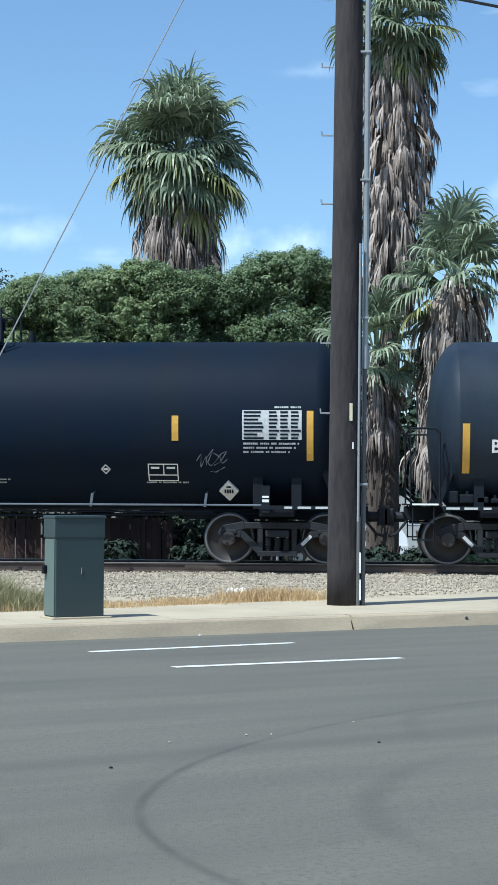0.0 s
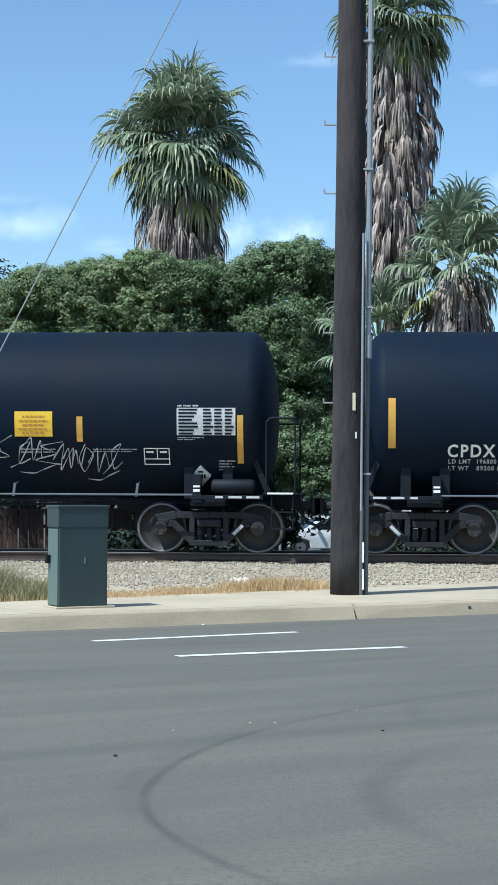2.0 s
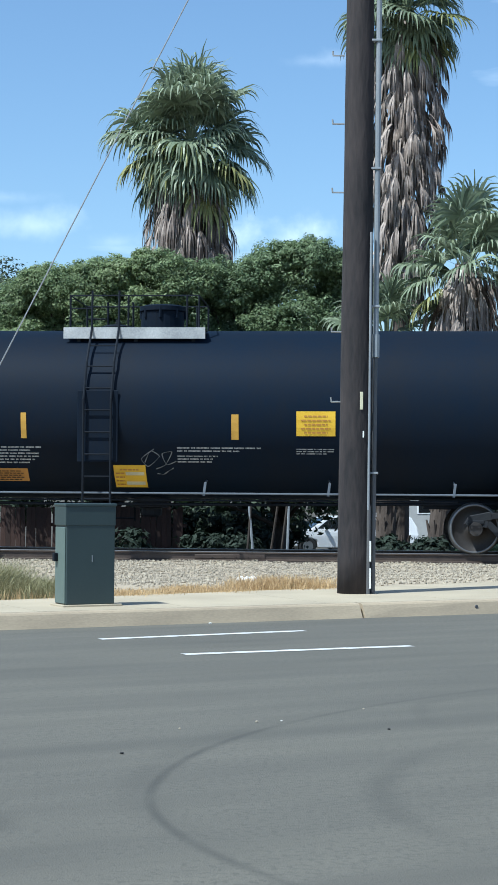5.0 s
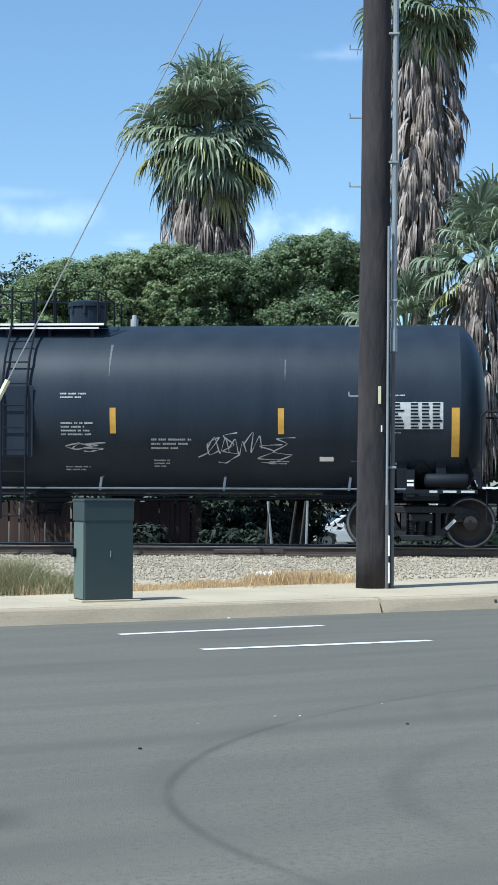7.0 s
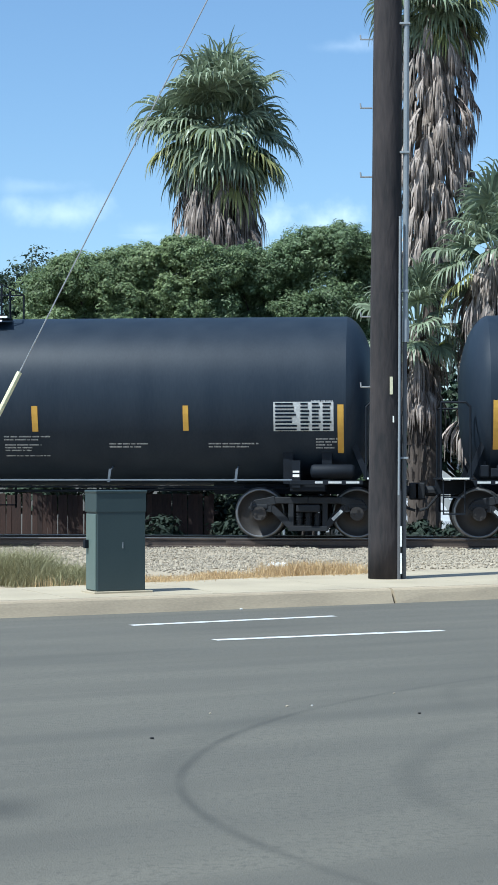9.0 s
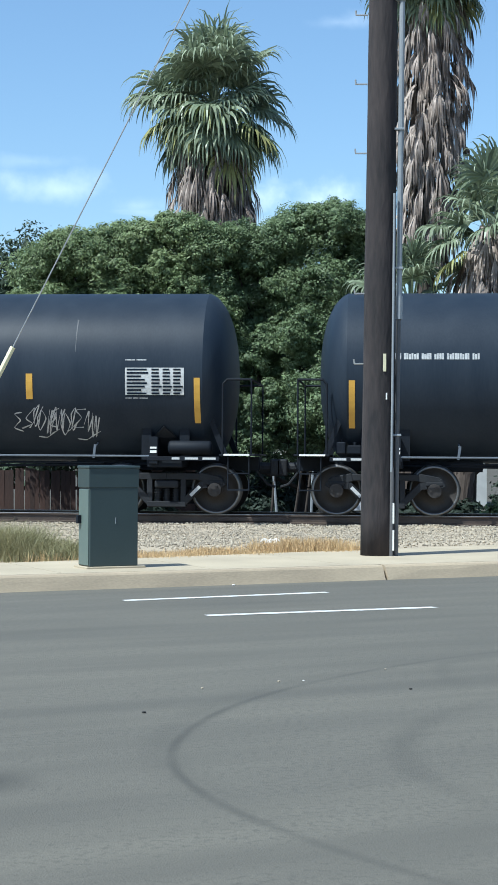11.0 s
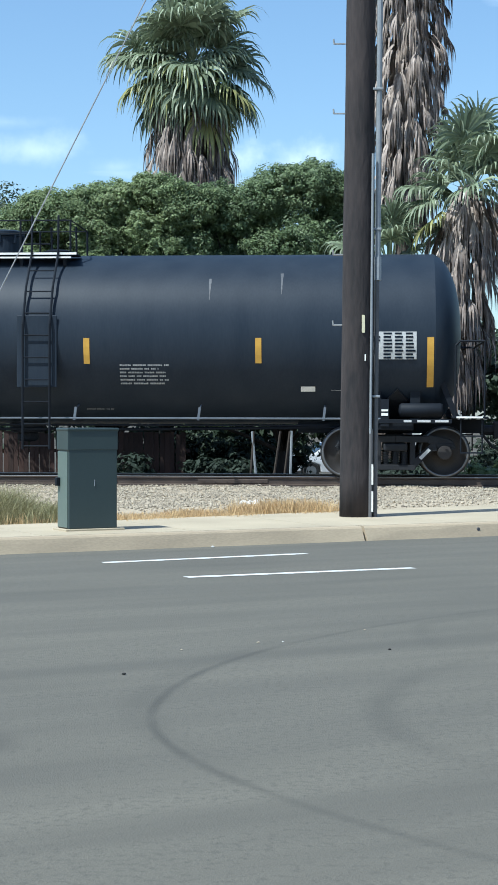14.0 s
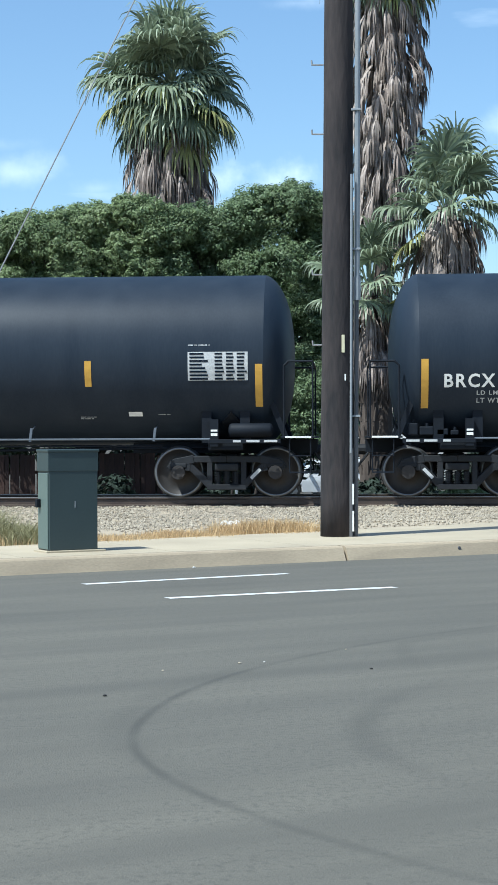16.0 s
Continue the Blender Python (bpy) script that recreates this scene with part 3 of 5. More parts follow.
def panel(car, x0, x1, z0, z1, style, sub):
    bm = bmesh.new()
    patch(bm, x0, x1, z0, z1, 0.010)
    p = part("notice_panel", bm, {"yellow": "yellow", "orange": "orange", "white": "white"}[style], car, style + " printed notice panel")
    dx, dz = x1 - x0, z1 - z0
    if style == "white":
        return
    bm = bmesh.new()
    if sub:
        patch(bm, x0 + 0.36 * dx, x1 - 0.06 * dx, z0 + 0.12 * dz, z0 + 0.70 * dz, 0.015)
        part("panel_field", bm, "pale", p)
        bm = bmesh.new()
    rnd = random.Random(int(x0 * 300))
    for i in range(5):
        z = z1 - dz * (0.17 + 0.165 * i)
        a, b = (0.12, 0.88) if i % 2 else (0.2, 0.8)
        if sub and i:
            a, b = 0.05, 0.32
        x = a
        while x < b:
            w = rnd.uniform(0.06, 0.14)
            patch(bm, x0 + dx * x, x0 + dx * min(b, x + w), z - dz * 0.065, z, 0.016)
            x += w + 0.025
    part("panel_text", bm, "orange" if style == "yellow" else "bogie", p)


def diamond(car, x0, x1, z0, z1, style):
    bm = bmesh.new()
    xc, zc, a, b = (x0 + x1) / 2, (z0 + z1) / 2, (x1 - x0) / 2, (z1 - z0) / 2
    off = 0.05 if style != "outline" else 0.008

    def rim(k, o):
        return [bm.verts.new(skin(xc + k * a * dx, zc + k * b * dz, o)) for dx, dz in ((-1, 0), (0, -1), (1, 0), (0, 1))]
    if style == "outline":
        o, i = rim(1, off), rim(0.75, off)
        for k in range(4):
            j = (k + 1) % 4
            bm.faces.new((o[k], o[j], i[j], i[k]))
        patch(bm, xc - 0.5 * a, xc + 0.5 * a, zc - 0.2 * b, zc + 0.2 * b, off)
        part("small_diamond_mark", bm, "white", car)
        return
    o, i = rim(1, off), rim(1, 0.0)
    bm.faces.new(o)
    for k in range(4):
        j = (k + 1) % 4
        bm.faces.new((o[k], i[k], i[j], o[j]))
    d = part("placard", bm, "white" if style == "white" else "bogie", car, "diamond-shaped placard holder")
    if style == "white":
        bm = bmesh.new()
        for k in range(4):
            patch(bm, xc - 0.46 * a + k * 0.25 * a, xc - 0.28 * a + k * 0.25 * a, zc - 0.16 * b, zc + 0.22 * b, off + 0.006)
        patch(bm, xc - 0.25 * a, xc + 0.25 * a, zc + 0.4 * b, zc + 0.55 * b, off + 0.006)
        part("placard_mark", bm, "oldblack", d)


SWEEPS = (
    ((0.0, 0.5), (0.3, 0.9), (0.45, 0.2), (0.7, 0.8), (0.9, 0.3)),
    ((0.9, 0.8), (0.1, 0.7), (0.7, 0.45), (0.05, 0.2), (0.95, 0.1)),
    ((0.5, 0.95), (0.1, 0.5), (0.5, 0.1), (0.95, 0.55), (0.45, 0.8), (0.3, 0.3)),
    ((0.0, 0.2), (0.9, 0.35), (0.2, 0.6), (1.0, 0.9)),
    ((0.2, 0.95), (0.35, 0.1), (0.5, 0.9), (0.65, 0.05), (0.8, 0.8)),
    ((0.1, 0.1), (0.5, 0.3), (0.8, 0.9), (0.4, 0.7), (0.6, 0.2), (1.0, 0.4)),
)


def scribble(car, x0, x1, z0, z1, n, style):
    """Loose hand-sprayed strokes in a leaning rhythm, with a trailing flourish."""
    rnd = random.Random(int(abs(x0) * 211 + n))
    dx, dz = x1 - x0, z1 - z0
    w = 0.0105 if style == "white" else 0.008
    strokes = []
    for i in range(n):
        cw = dx / n * rnd.uniform(1.2, 1.9)
        bx, bz, ch = x0 + dx * i / n - 0.1 * cw, z0 + dz * rnd.uniform(0.0, 0.22), dz * rnd.uniform(0.66, 0.84)
        lean = rnd.uniform(0.05, 0.25) * dz
        strokes.append([Vector((bx + cw * (px + rnd.uniform(-0.07, 0.07)) + lean * pz, bz + ch * (pz + rnd.uniform(-0.06, 0.06)))) for px, pz in rnd.choice(SWEEPS)])
    strokes.append([Vector((x0 + dx * q, z0 + dz * (0.10 + 0.12 * math.sin(q * 7)))) for q in (0.55, 0.75, 0.9, 1.08)])
    for i, cp in enumerate(strokes):
        bm = bmesh.new()
        cp = [cp[0]] + cp + [cp[-1]]
        pts = []
        for q in range(1, len(cp) - 2):
            for k in range(6):
                f = k / 6
                e0, e1, e2, e3 = cp[q - 1:q + 3]
                m1, m2 = (e2 - e0) * 0.30, (e3 - e1) * 0.30
                pts.append(e1 * (2 * f ** 3 - 3 * f * f + 1) + m1 * (f ** 3 - 2 * f * f + f) + e2 * (3 * f * f - 2 * f ** 3) + m2 * (f ** 3 - f * f))
        pts.append(cp[-1])
        for k, (a, b) in enumerate(zip(pts, pts[1:])):
            d = b - a
            if d.length < 1e-5:
                continue
            ww = w * (0.75 + 0.4 * math.sin(k * 0.7 + i))
            nn = Vector((-d.y, d.x)).normalized() * ww
            e = d.normalized() * ww * 0.4
            bm.faces.new([bm.verts.new(skin(p.x, p.y, 0.009 + 0.0003 * i)) for p in (a - e - nn, b + e - nn, b + e + nn, a - e + nn)])
        part("sprayed_stroke", bm, "scrawl" if style == "white" else "grey", car, "loose " + style + " spray-painted stroke")


CACHE = {}


def cached(name, build):
    """One mesh for all alike parts."""
    if name not in CACHE:
        bm = bmesh.new()
        build(bm)
        me = bpy.data.meshes.new(name)
        bm.to_mesh(me)
        bm.free()
        CACHE[name] = me
    return CACHE[name]


def bm_wheelset(bm):
    rod(bm, (0, -1.06, 0), (0, 1.06, 0), 0.085, seg=14)
    for s in (-1, 1):
        y = 0.7175 * s
        prof = [(y - 0.03 * s, 0.09), (y - 0.03 * s, 0.483), (y, 0.483), (y + 0.006 * s, 0.462), (y + 0.125 * s, 0.455), (y + 0.125 * s, 0.415), (y + 0.085 * s, 0.395), (y + 0.05 * s, 0.25), (y + 0.10 * s, 0.15), (y + 0.125 * s, 0.13), (y + 0.125 * s, 0.09)]
        lathe(bm, prof, 40, "y")
        rod(bm, (0, s * 1.02, 0), (0, s * 1.14, 0), 0.135, 0.125, 16)
        for k in range(3):
            a = k * 2.094
            rod(bm, (0.07 * math.cos(a), s * 1.12, 0.07 * math.sin(a)), (0.07 * math.cos(a), s * 1.165, 0.07 * math.sin(a)), 0.026, seg=6)


def bm_bar2(bm, a, b, w, y0, y1):
    a, b = Vector((a[0], 0, a[1])), Vector((b[0], 0, b[1]))
    d = (b - a).normalized()
    n = Vector((-d.z, 0, d.x)) * w
    q = [a - n, b - n, b + n, a + n]
    v0 = [bm.verts.new((p.x, y0, p.z)) for p in q]
    v1 = [bm.verts.new((p.x, y1, p.z)) for p in q]
    bm.faces.new(v0)
    bm.faces.new(v1[::-1])
    for i in range(4):
        j = (i + 1) % 4
        bm.faces.new((v0[j], v0[i], v1[i], v1[j]))


def bm_side_frame(bm):
    for s in (-1, 1):
        bm_bar2(bm, (0, 0.70), (s * 0.62, 0.695), 0.060, -0.09, 0.09)
        bm_bar2(bm, (s * 0.60, 0.70), (s * 0.98, 0.625), 0.075, -0.10, 0.10)
        bm_bar2(bm, (s * 0.97, 0.66), (s * 1.055, 0.52), 0.050, -0.10, 0.10)
        bm_bar2(bm, (s * 0.74, 0.64), (s * 0.30, 0.20), 0.062, -0.088, 0.088)
        bm_bar2(bm, (s * 0.70, 0.62), (s * 0.72, 0.48), 0.05, -0.095, 0.095)
        bm_bar2(bm, (s * 0.31, 0.66), (s * 0.31, 0.20), 0.050, -0.085, 0.085)
        slab(bm, s * 0.889 - 0.16, s * 0.889 + 0.16, -0.11, 0.11, 0.535, 0.63, 0.02)
    bm_bar2(bm, (-0.36, 0.185), (0.36, 0.185), 0.050, -0.095, 0.095)
    bmesh.ops.recalc_face_normals(bm, faces=bm.faces[:])
    bmesh.ops.bevel(bm, geom=bm.edges[:], offset=0.010, segments=1, affect="EDGES")


def bm_spring(bm):
    rod(bm, (0, 0, 0.23), (0, 0, 0.47), 0.045, seg=8)
    for j in range(5):
        rod(bm, (0, 0, 0.245 + j * 0.048), (0, 0, 0.265 + j * 0.048), 0.066, seg=12)


def bm_bolster(bm):
    slab(bm, -0.22, 0.22, -1.10, 1.10, 0.48, 0.62, 0.03)
    slab(bm, -0.17, 0.17, -0.5, 0.5, 0.60, 0.80, 0.03)
    for s in (-1, 1):
        slab(bm, s * 0.42 - 0.04, s * 0.42 + 0.04, -0.75, 0.75, 0.36, 0.46, 0.01)


WHEELS = []


def bogie(car, x):
    b = mesh_part("bogie", cached("bogie", bm_bolster), "bogie", car, "cast steel two-axle bogie")
    b.location.x = x
    for s in (-1, 1):
        f = mesh_part("side_frame", cached("side_frame", bm_side_frame), "bogie", b)
        f.location.y = s * 1.0
        for k in (-0.17, 0.0, 0.17):
            g = mesh_part("spring", cached("spring", bm_spring), "bogie", b)
            g.location = (k, s * 1.0, 0)
        me = cached("wheelset", bm_wheelset)
        if not me.materials:
            me.materials.append(M["wheel"])
            me.materials.append(M["tread"])
            for p in me.polygons:
                r = [math.hypot(me.vertices[i].co.x, me.vertices[i].co.z) for i in p.vertices]
                if min(r) > 0.41:
                    p.material_index = 1
                p.use_smooth = len(p.vertices) == 4
        w = mesh_part("wheelset", me, "wheel", b)
        w.location = (s * 0.889, 0, 0.457)
        WHEELS.append((w, s * 0.889))
    # stencil mark on the frame
    bm = bmesh.new()
    slab(bm, -0.12, 0.12, -1.098, -1.092, -0.03, 0.03, 0, pose(0.53 if x > 0 else -0.53, 0, 0.43, 0, -45 if x > 0 else 45, 0))
    part("stencil_mark", bm, "textline", b)


def tank_car(spec, dress, label, old):
    xc, hl, (l0, l1, p0, p1, d0, d1) = spec
    paint = "oldblack" if old else "black"
    car = thing("tank_car", label, "tank car", pose(xc, TRACK_Y, RAIL_TOP), "cars of the freight train")
    # tank shell with dished heads
    bm = bmesh.new()
    xs, dep = hl + 0.10, 0.52
    head = []
    lip = 0.0 if old else 0.16
    for i in range(13):
        a = lip + (math.pi / 2 - lip) * i / 12
        head.append((dep * (math.sin(a) - math.sin(lip)) / (1 - math.sin(lip)), TR * max(0.02, (math.cos(a) / math.cos(lip)) ** 0.82)))
    mid = [(-xs + 2 * xs * k / 12, TR) for k in range(1, 12)]
    prof = [(-xs - a, r) for a, r in head[::-1]] + mid + [(xs + a, r) for a, r in head]
    lathe(bm, prof, 96, "x")
    if not old:
        rim = [e for e in bm.edges if all(abs(abs(v.co.x) - xs) < 1e-4 for v in e.verts)]
        bmesh.ops.split_edges(bm, edges=rim)
    bmesh.ops.translate(bm, vec=(0, 0, TZ), verts=bm.verts[:])
    tank = part("tank", bm, paint, car, "black painted steel tank", True)
    for s in (-1, 1):
        # long side rail with brackets
        bm = bmesh.new()
        pipe(bm, [(-hl + 0.85, s * 1.40, 1.065), (hl - 0.85, s * 1.40, 1.065)], 0.018, 6)
        for k in range(6):
            x = -hl + 1.9 + k * (2 * hl - 3.8) / 5
            if abs(x - (l0 + l1) / 2) < 0.4:
                continue
            bm_bar2(bm, (x, 1.03), (x + 0.03, 1.27), 0.022, s * 1.41, s * 1.36)
            rod(bm, (x + 0.02, s * 1.38, 1.22), (x + 0.02, s * 0.95, 1.32), 0.014, seg=6)
        part("side_rail", bm, "siderail", car, "thin grey side safety rail with brackets")
        # under-frame at each end
        bm = bmesh.new()
        slab(bm, min(s * (hl - 2.4), s * (hl + 1.05)), max(s * (hl - 2.4), s * (hl + 1.05)), -0.32, 0.32, 0.80, 1.06, 0.01)
        slab(bm, s * (hl - 0.6) - 0.32, s * (hl - 0.6) + 0.32, -1.35, 1.35, 0.86, 1.05, 0.02)
        for q in (-1, 1):
            bm_bar2(bm, (s * (hl - 0.95), 1.0), (s * (hl - 0.95), 1.62), 0.09, q * 1.25, q * 1.05)
            bm_bar2(bm, (s * (hl - 0.25), 1.0), (s * (hl - 0.25), 1.62), 0.09, q * 1.25, q * 1.05)
            bm_bar2(bm, (s * (hl + 0.50), 1.06), (s * (hl + 0.18), 1.85), 0.05, q * 1.25, q * 1.15)
        part("end_frame", bm, "frameblack", car, "black bolster and draft sill")
        bm = bmesh.new()
        slab(bm, min(s * (hl - 0.9), s * (hl + 0.4)), max(s * (hl - 0.9), s * (hl + 0.4)), -1.43, -1.40, 0.985, 1.06, 0.004)
        slab(bm, min(s * (hl - 0.9), s * (hl + 0.4)), max(s * (hl - 0.9), s * (hl + 0.4)), 1.40, 1.43, 0.985, 1.06, 0.004)
        slab(bm, min(s * (hl + 0.4), s * (hl + 1.05)), max(s * (hl + 0.4), s * (hl + 1.05)), -1.43, 1.43, 1.075, 1.11, 0.006)
        deck = part("end_platform", bm, "frameblack", car)
        bm = bmesh.new()
        xa, xb = sorted((s * (hl + 0.48), s * (hl + 0.95)))
        slab(bm, xa, xb, -1.438, -1.431, 1.080, 1.112)
        part("edge_stripe", bm, "white", deck, "white reflective platform edge")
        bm = bmesh.new()
        for a, b in ((0.10, 0.34), (-0.22, 0.02), (-0.46, -0.32)):
            xa, xb = sorted((s * (hl + a), s * (hl + b)))
            slab(bm, xa, xb, -1.438, -1.431, 1.005, 1.045)
        part("edge_text", bm, "textline", deck)
        # grab rails and steps
        bm = bmesh.new()
        for q in (-1, 1):
            pipe(bm, [(s * (hl + 0.46), q * 1.40, 1.1), (s * (hl + 0.46), q * 1.40, 2.38), (s * (hl + 0.54), q * 1.40, 2.46), (s * (hl + 0.98), q * 1.40, 2.46)], 0.02, 8)
            pipe(bm, [(s * (hl + 0.98), q * 1.40, 1.1), (s * (hl + 0.98), q * 1.40, 2.46)], 0.016, 8)
        pipe(bm, [(s * (hl + 0.98), -1.40, 2.46), (s * (hl + 0.98), 1.40, 2.46)], 0.02, 8)
        part("end_handrail", bm, "frameblack", car)
        for q in (-1, 1):
            bm = bmesh.new()
            for x in (0.56, 0.94):
                pipe(bm, [(s * (hl + x), q * 1.38, 1.08), (s * (hl + x), q * 1.38, 0.45)], 0.015, 6)
            for z in (0.46, 0.76):
                slab(bm, s * (hl + 0.75) - 0.2, s * (hl + 0.75) + 0.2, q * 1.38 - 0.06, q * 1.38 + 0.06, z - 0.012, z + 0.012)
            part("step", bm, "frameblack", car)
        bm = bmesh.new()
        rod(bm, (s * (hl + 1.0), 0, 0.86), (s * (hl + 1.36), 0, 0.86), 0.10, 0.09, 10)
        slab(bm, s * (hl + 1.34) - 0.10, s * (hl + 1.34) + 0.10, -0.16, 0.14, 0.70, 1.02, 0.03)
        pipe(bm, [(s * (hl + 1.0), -0.35, 0.80), (s * (hl + 1.2), -0.34, 0.55), (s * (hl + 1.35), -0.32, 0.50)], 0.025, 6)
        part("coupler", bm, "bogie", car)
        # jacking bracket with white marks
        bm = bmesh.new()
        x = s * (hl - 0.80)
        bm_bar2(bm, (x, 0.93), (x, 1.42), 0.075, -1.42, -1.22)
        br = part("jacking_bracket", bm, "frameblack", car)
        bm = bmesh.new()
        slab(bm, x - 0.06, x + 0.06, -1.428, -1.421, 1.12, 1.17)
        slab(bm, x - 0.06, x + 0.06, -1.428, -1.421, 1.20, 1.235)
        part("bracket_mark", bm, "white", br)
        bogie(car, s * (hl - 0.60))
    # centre ladder on both sides
    for q in (-1, 1):
        w = 0.022
        lad = None
        for x in (l0, l1):
            bm = bmesh.new()
            pipe(bm, [(x, q * 1.67, 0.50), (x, q * 1.67, 2.75), (x + 0.02, q * 1.46, 3.45), (x + 0.03, q * 1.0, 4.08), (x + 0.03, q * 0.94, 4.8)], w, 6)
            if lad is None:
                lad = part("ladder", bm, "frameblack", car, "black steel side ladder")
            else:
                part("stile", bm, "frameblack", lad)
        steps = []
        for i in range(9):
            z = 0.56 + i * 0.40
            y = 1.67 if z < 2.75 else 1.67 - (z - 2.75) * 0.30 if z < 3.45 else 1.46 - (z - 3.45) * 0.75
            steps.append((y, z))
        for y, z in steps:
            bm = bmesh.new()
            rod(bm, (l0, q * y, z), (l1, q * y, z), 0.013, seg=6)
            part("rung", bm, "frameblack", lad)
        bm = bmesh.new()
        slab(bm, l0 - 0.12, l1 + 0.12, q * 1.60 - 0.012, q * 1.60 + 0.012, 1.62, 2.92, 0.01)
        part("ladder_backing", bm, paint, car)
    # top walkway
    bm = bmesh.new()
    z = 4.07
    for q in (-1, 1):
        ya, yb = sorted((q * 0.50, q * 0.98))
        slab(bm, p0, p1, ya, yb, z, z + 0.03, 0.006)
        for x in (p0 + 0.25, (p0 + p1) / 2, p1 - 0.25):
            bm_bar2(bm, (x, z), (x + 0.03, z - 0.28), 0.03, q * 0.9, q * 0.85)
    part("walkway", bm, "frameblack", car, "black top walkway around the hatch")
    bm = bmesh.new()
    if old and hl > 7.2:
        slab(bm, p0, p1, -0.99, -0.982, z - 0.16, z + 0.05)
    else:
        slab(bm, p0, p1, -0.99, -0.982, z + 0.005, z + 0.045)
        slab(bm, p0 + 0.1, p1 - 0.1, -0.99, -0.982, z - 0.06, z - 0.03)
    part("walkway_edge", bm, "board" if old else "white", car, "white walkway edge board")
    posts, bars = [], []
    for q in (-1, 1):
        posts += [(x, q * 0.94) for x in (p0 + 0.12, d0 - 0.12, d1 + 0.15, p1 - 0.12)]
        bars.append(((p0 + 0.12, q * 0.94, z + 0.64), (p1 - 0.12, q * 0.94, z + 0.64)))
        bars.append(((p0 + 0.12, q * 0.94, z + 0.40), (l0, q * 0.94, z + 0.40)))
    for x in (p0 + 0.12, p1 - 0.12):
        bars.append(((x, -0.94, z + 0.64), (x, 0.94, z + 0.64)))
    rail = None
    for a, b in bars:
        bm = bmesh.new()
        rod(bm, a, b, 0.014, seg=6)
        if rail is None:
            rail = part("walkway_railing", bm, "frameblack", car)
        else:
            part("railing_bar", bm, "frameblack", rail)
    for x, y in posts:
        bm = bmesh.new()
        rod(bm, (x, y, z), (x, y, z + 0.64), 0.02, seg=6)
        part("railing_post", bm, "frameblack", rail)
    # dome housing, valves
    bm = bmesh.new()
    r = (d1 - d0) / 2
    lathe(bm, [(TZ + TR - 0.12, r), (z + 0.42, r), (z + 0.44, r + 0.03), (z + 0.52, r + 0.03), (z + 0.55, r - 0.05)], 28)
    for k in range(8):
        a = k * math.pi / 4
        rod(bm, (r * math.cos(a) * 1.02, r * math.sin(a) * 1.02, z + 0.30), (r * math.cos(a) * 1.02, r * math.sin(a) * 1.02, z + 0.48), 0.03, seg=6)
    bmesh.ops.translate(bm, vec=((d0 + d1) / 2, 0, 0), verts=bm.verts[:])
    part("dome_housing", bm, paint, car, "black round hatch housing", False)
    bm = bmesh.new()
    vx = d0 - 0.45 if d0 < 0 else d1 + 0.55
    rod(bm, (vx, 0, TZ + TR - 0.05), (vx, 0, TZ + TR + 0.14), 0.075, seg=12)
    rod(bm, (vx, 0, TZ + TR + 0.14), (vx, 0, TZ + TR + 0.22), 0.045, seg=10)
    part("safety_valve", bm, "frameblack" if old else "board", car, "small relief valve")
    lx = (l0 + l1) / 2 + 0.1
    bm = bmesh.new()
    lathe(bm, [(TZ + TR - 0.1, 0.26), (z + 0.08, 0.26), (z + 0.10, 0.30), (z + 0.15, 0.30), (z + 0.18, 0.2)], 20)
    bmesh.ops.translate(bm, vec=(lx, 0, 0), verts=bm.verts[:])
    part("manway_cover", bm, "frameblack", car)
    # air reservoir near one end, brake pipe and outlet below
    if hl > 7.2:
        bm = bmesh.new()
        lathe(bm, [(hl - 0.55, 0.04), (hl - 0.53, 0.11), (hl - 0.49, 0.13), (hl + 0.20, 0.13), (hl + 0.24, 0.11), (hl + 0.26, 0.04)], 18, "x")
        bmesh.ops.translate(bm, vec=(0, -1.27, 1.22), verts=bm.verts[:])
        part("air_reservoir", bm, "frameblack", car, "grey horizontal air reservoir", True)
    bm = bmesh.new()
    pipe(bm, [(-hl + 0.3, -0.55, 0.92), (-2.2, -0.6, 0.86), (2.2, -0.6, 0.86), (hl - 0.3, -0.55, 0.92)], 0.028, 6)
    part("brake_pipe", bm, "frameblack", car)
    bm = bmesh.new()
    pipe(bm, [(-hl + 1.8, -0.9, 0.94), (hl - 1.8, -0.9, 0.94)], 0.018, 6)
    part("brake_pipe", bm, "frameblack", car)
    bm = bmesh.new()
    lathe(bm, [(0.62, 0.14), (0.66, 0.20), (0.78, 0.20), (0.80, 0.32), (1.0, 0.36)], 16)
    part("outlet_valve", bm, "frameblack", car)
    if not old:
        bm = bmesh.new()
        for k, (x, w, h) in enumerate(((-0.55, 0.10, 0.20), (-0.30, 0.14, 0.14), (-0.02, 0.12, 0.10), (0.20, 0.08, 0.07))):
            lathe_x = -hl + 0.35 + x
            slab(bm, lathe_x - w, lathe_x + w * 0.8, -1.25, -1.05, 1.12, 1.14 + h, 0.02)
            rod(bm, (lathe_x, -1.15, 1.12 + h), (lathe_x, -1.15, 1.20 + h), 0.03, seg=8)
        part("brake_valve", bm, "frameblack", car, "cluster of black brake valves")
    dress(car)
    return car, xc


def dress_a(car):
    stripe(car, -7.15, -7.02, 1.66, 2.54)
    lettering(car, -6.63, -5.75, 2.02, 2.26, 'BRCX')


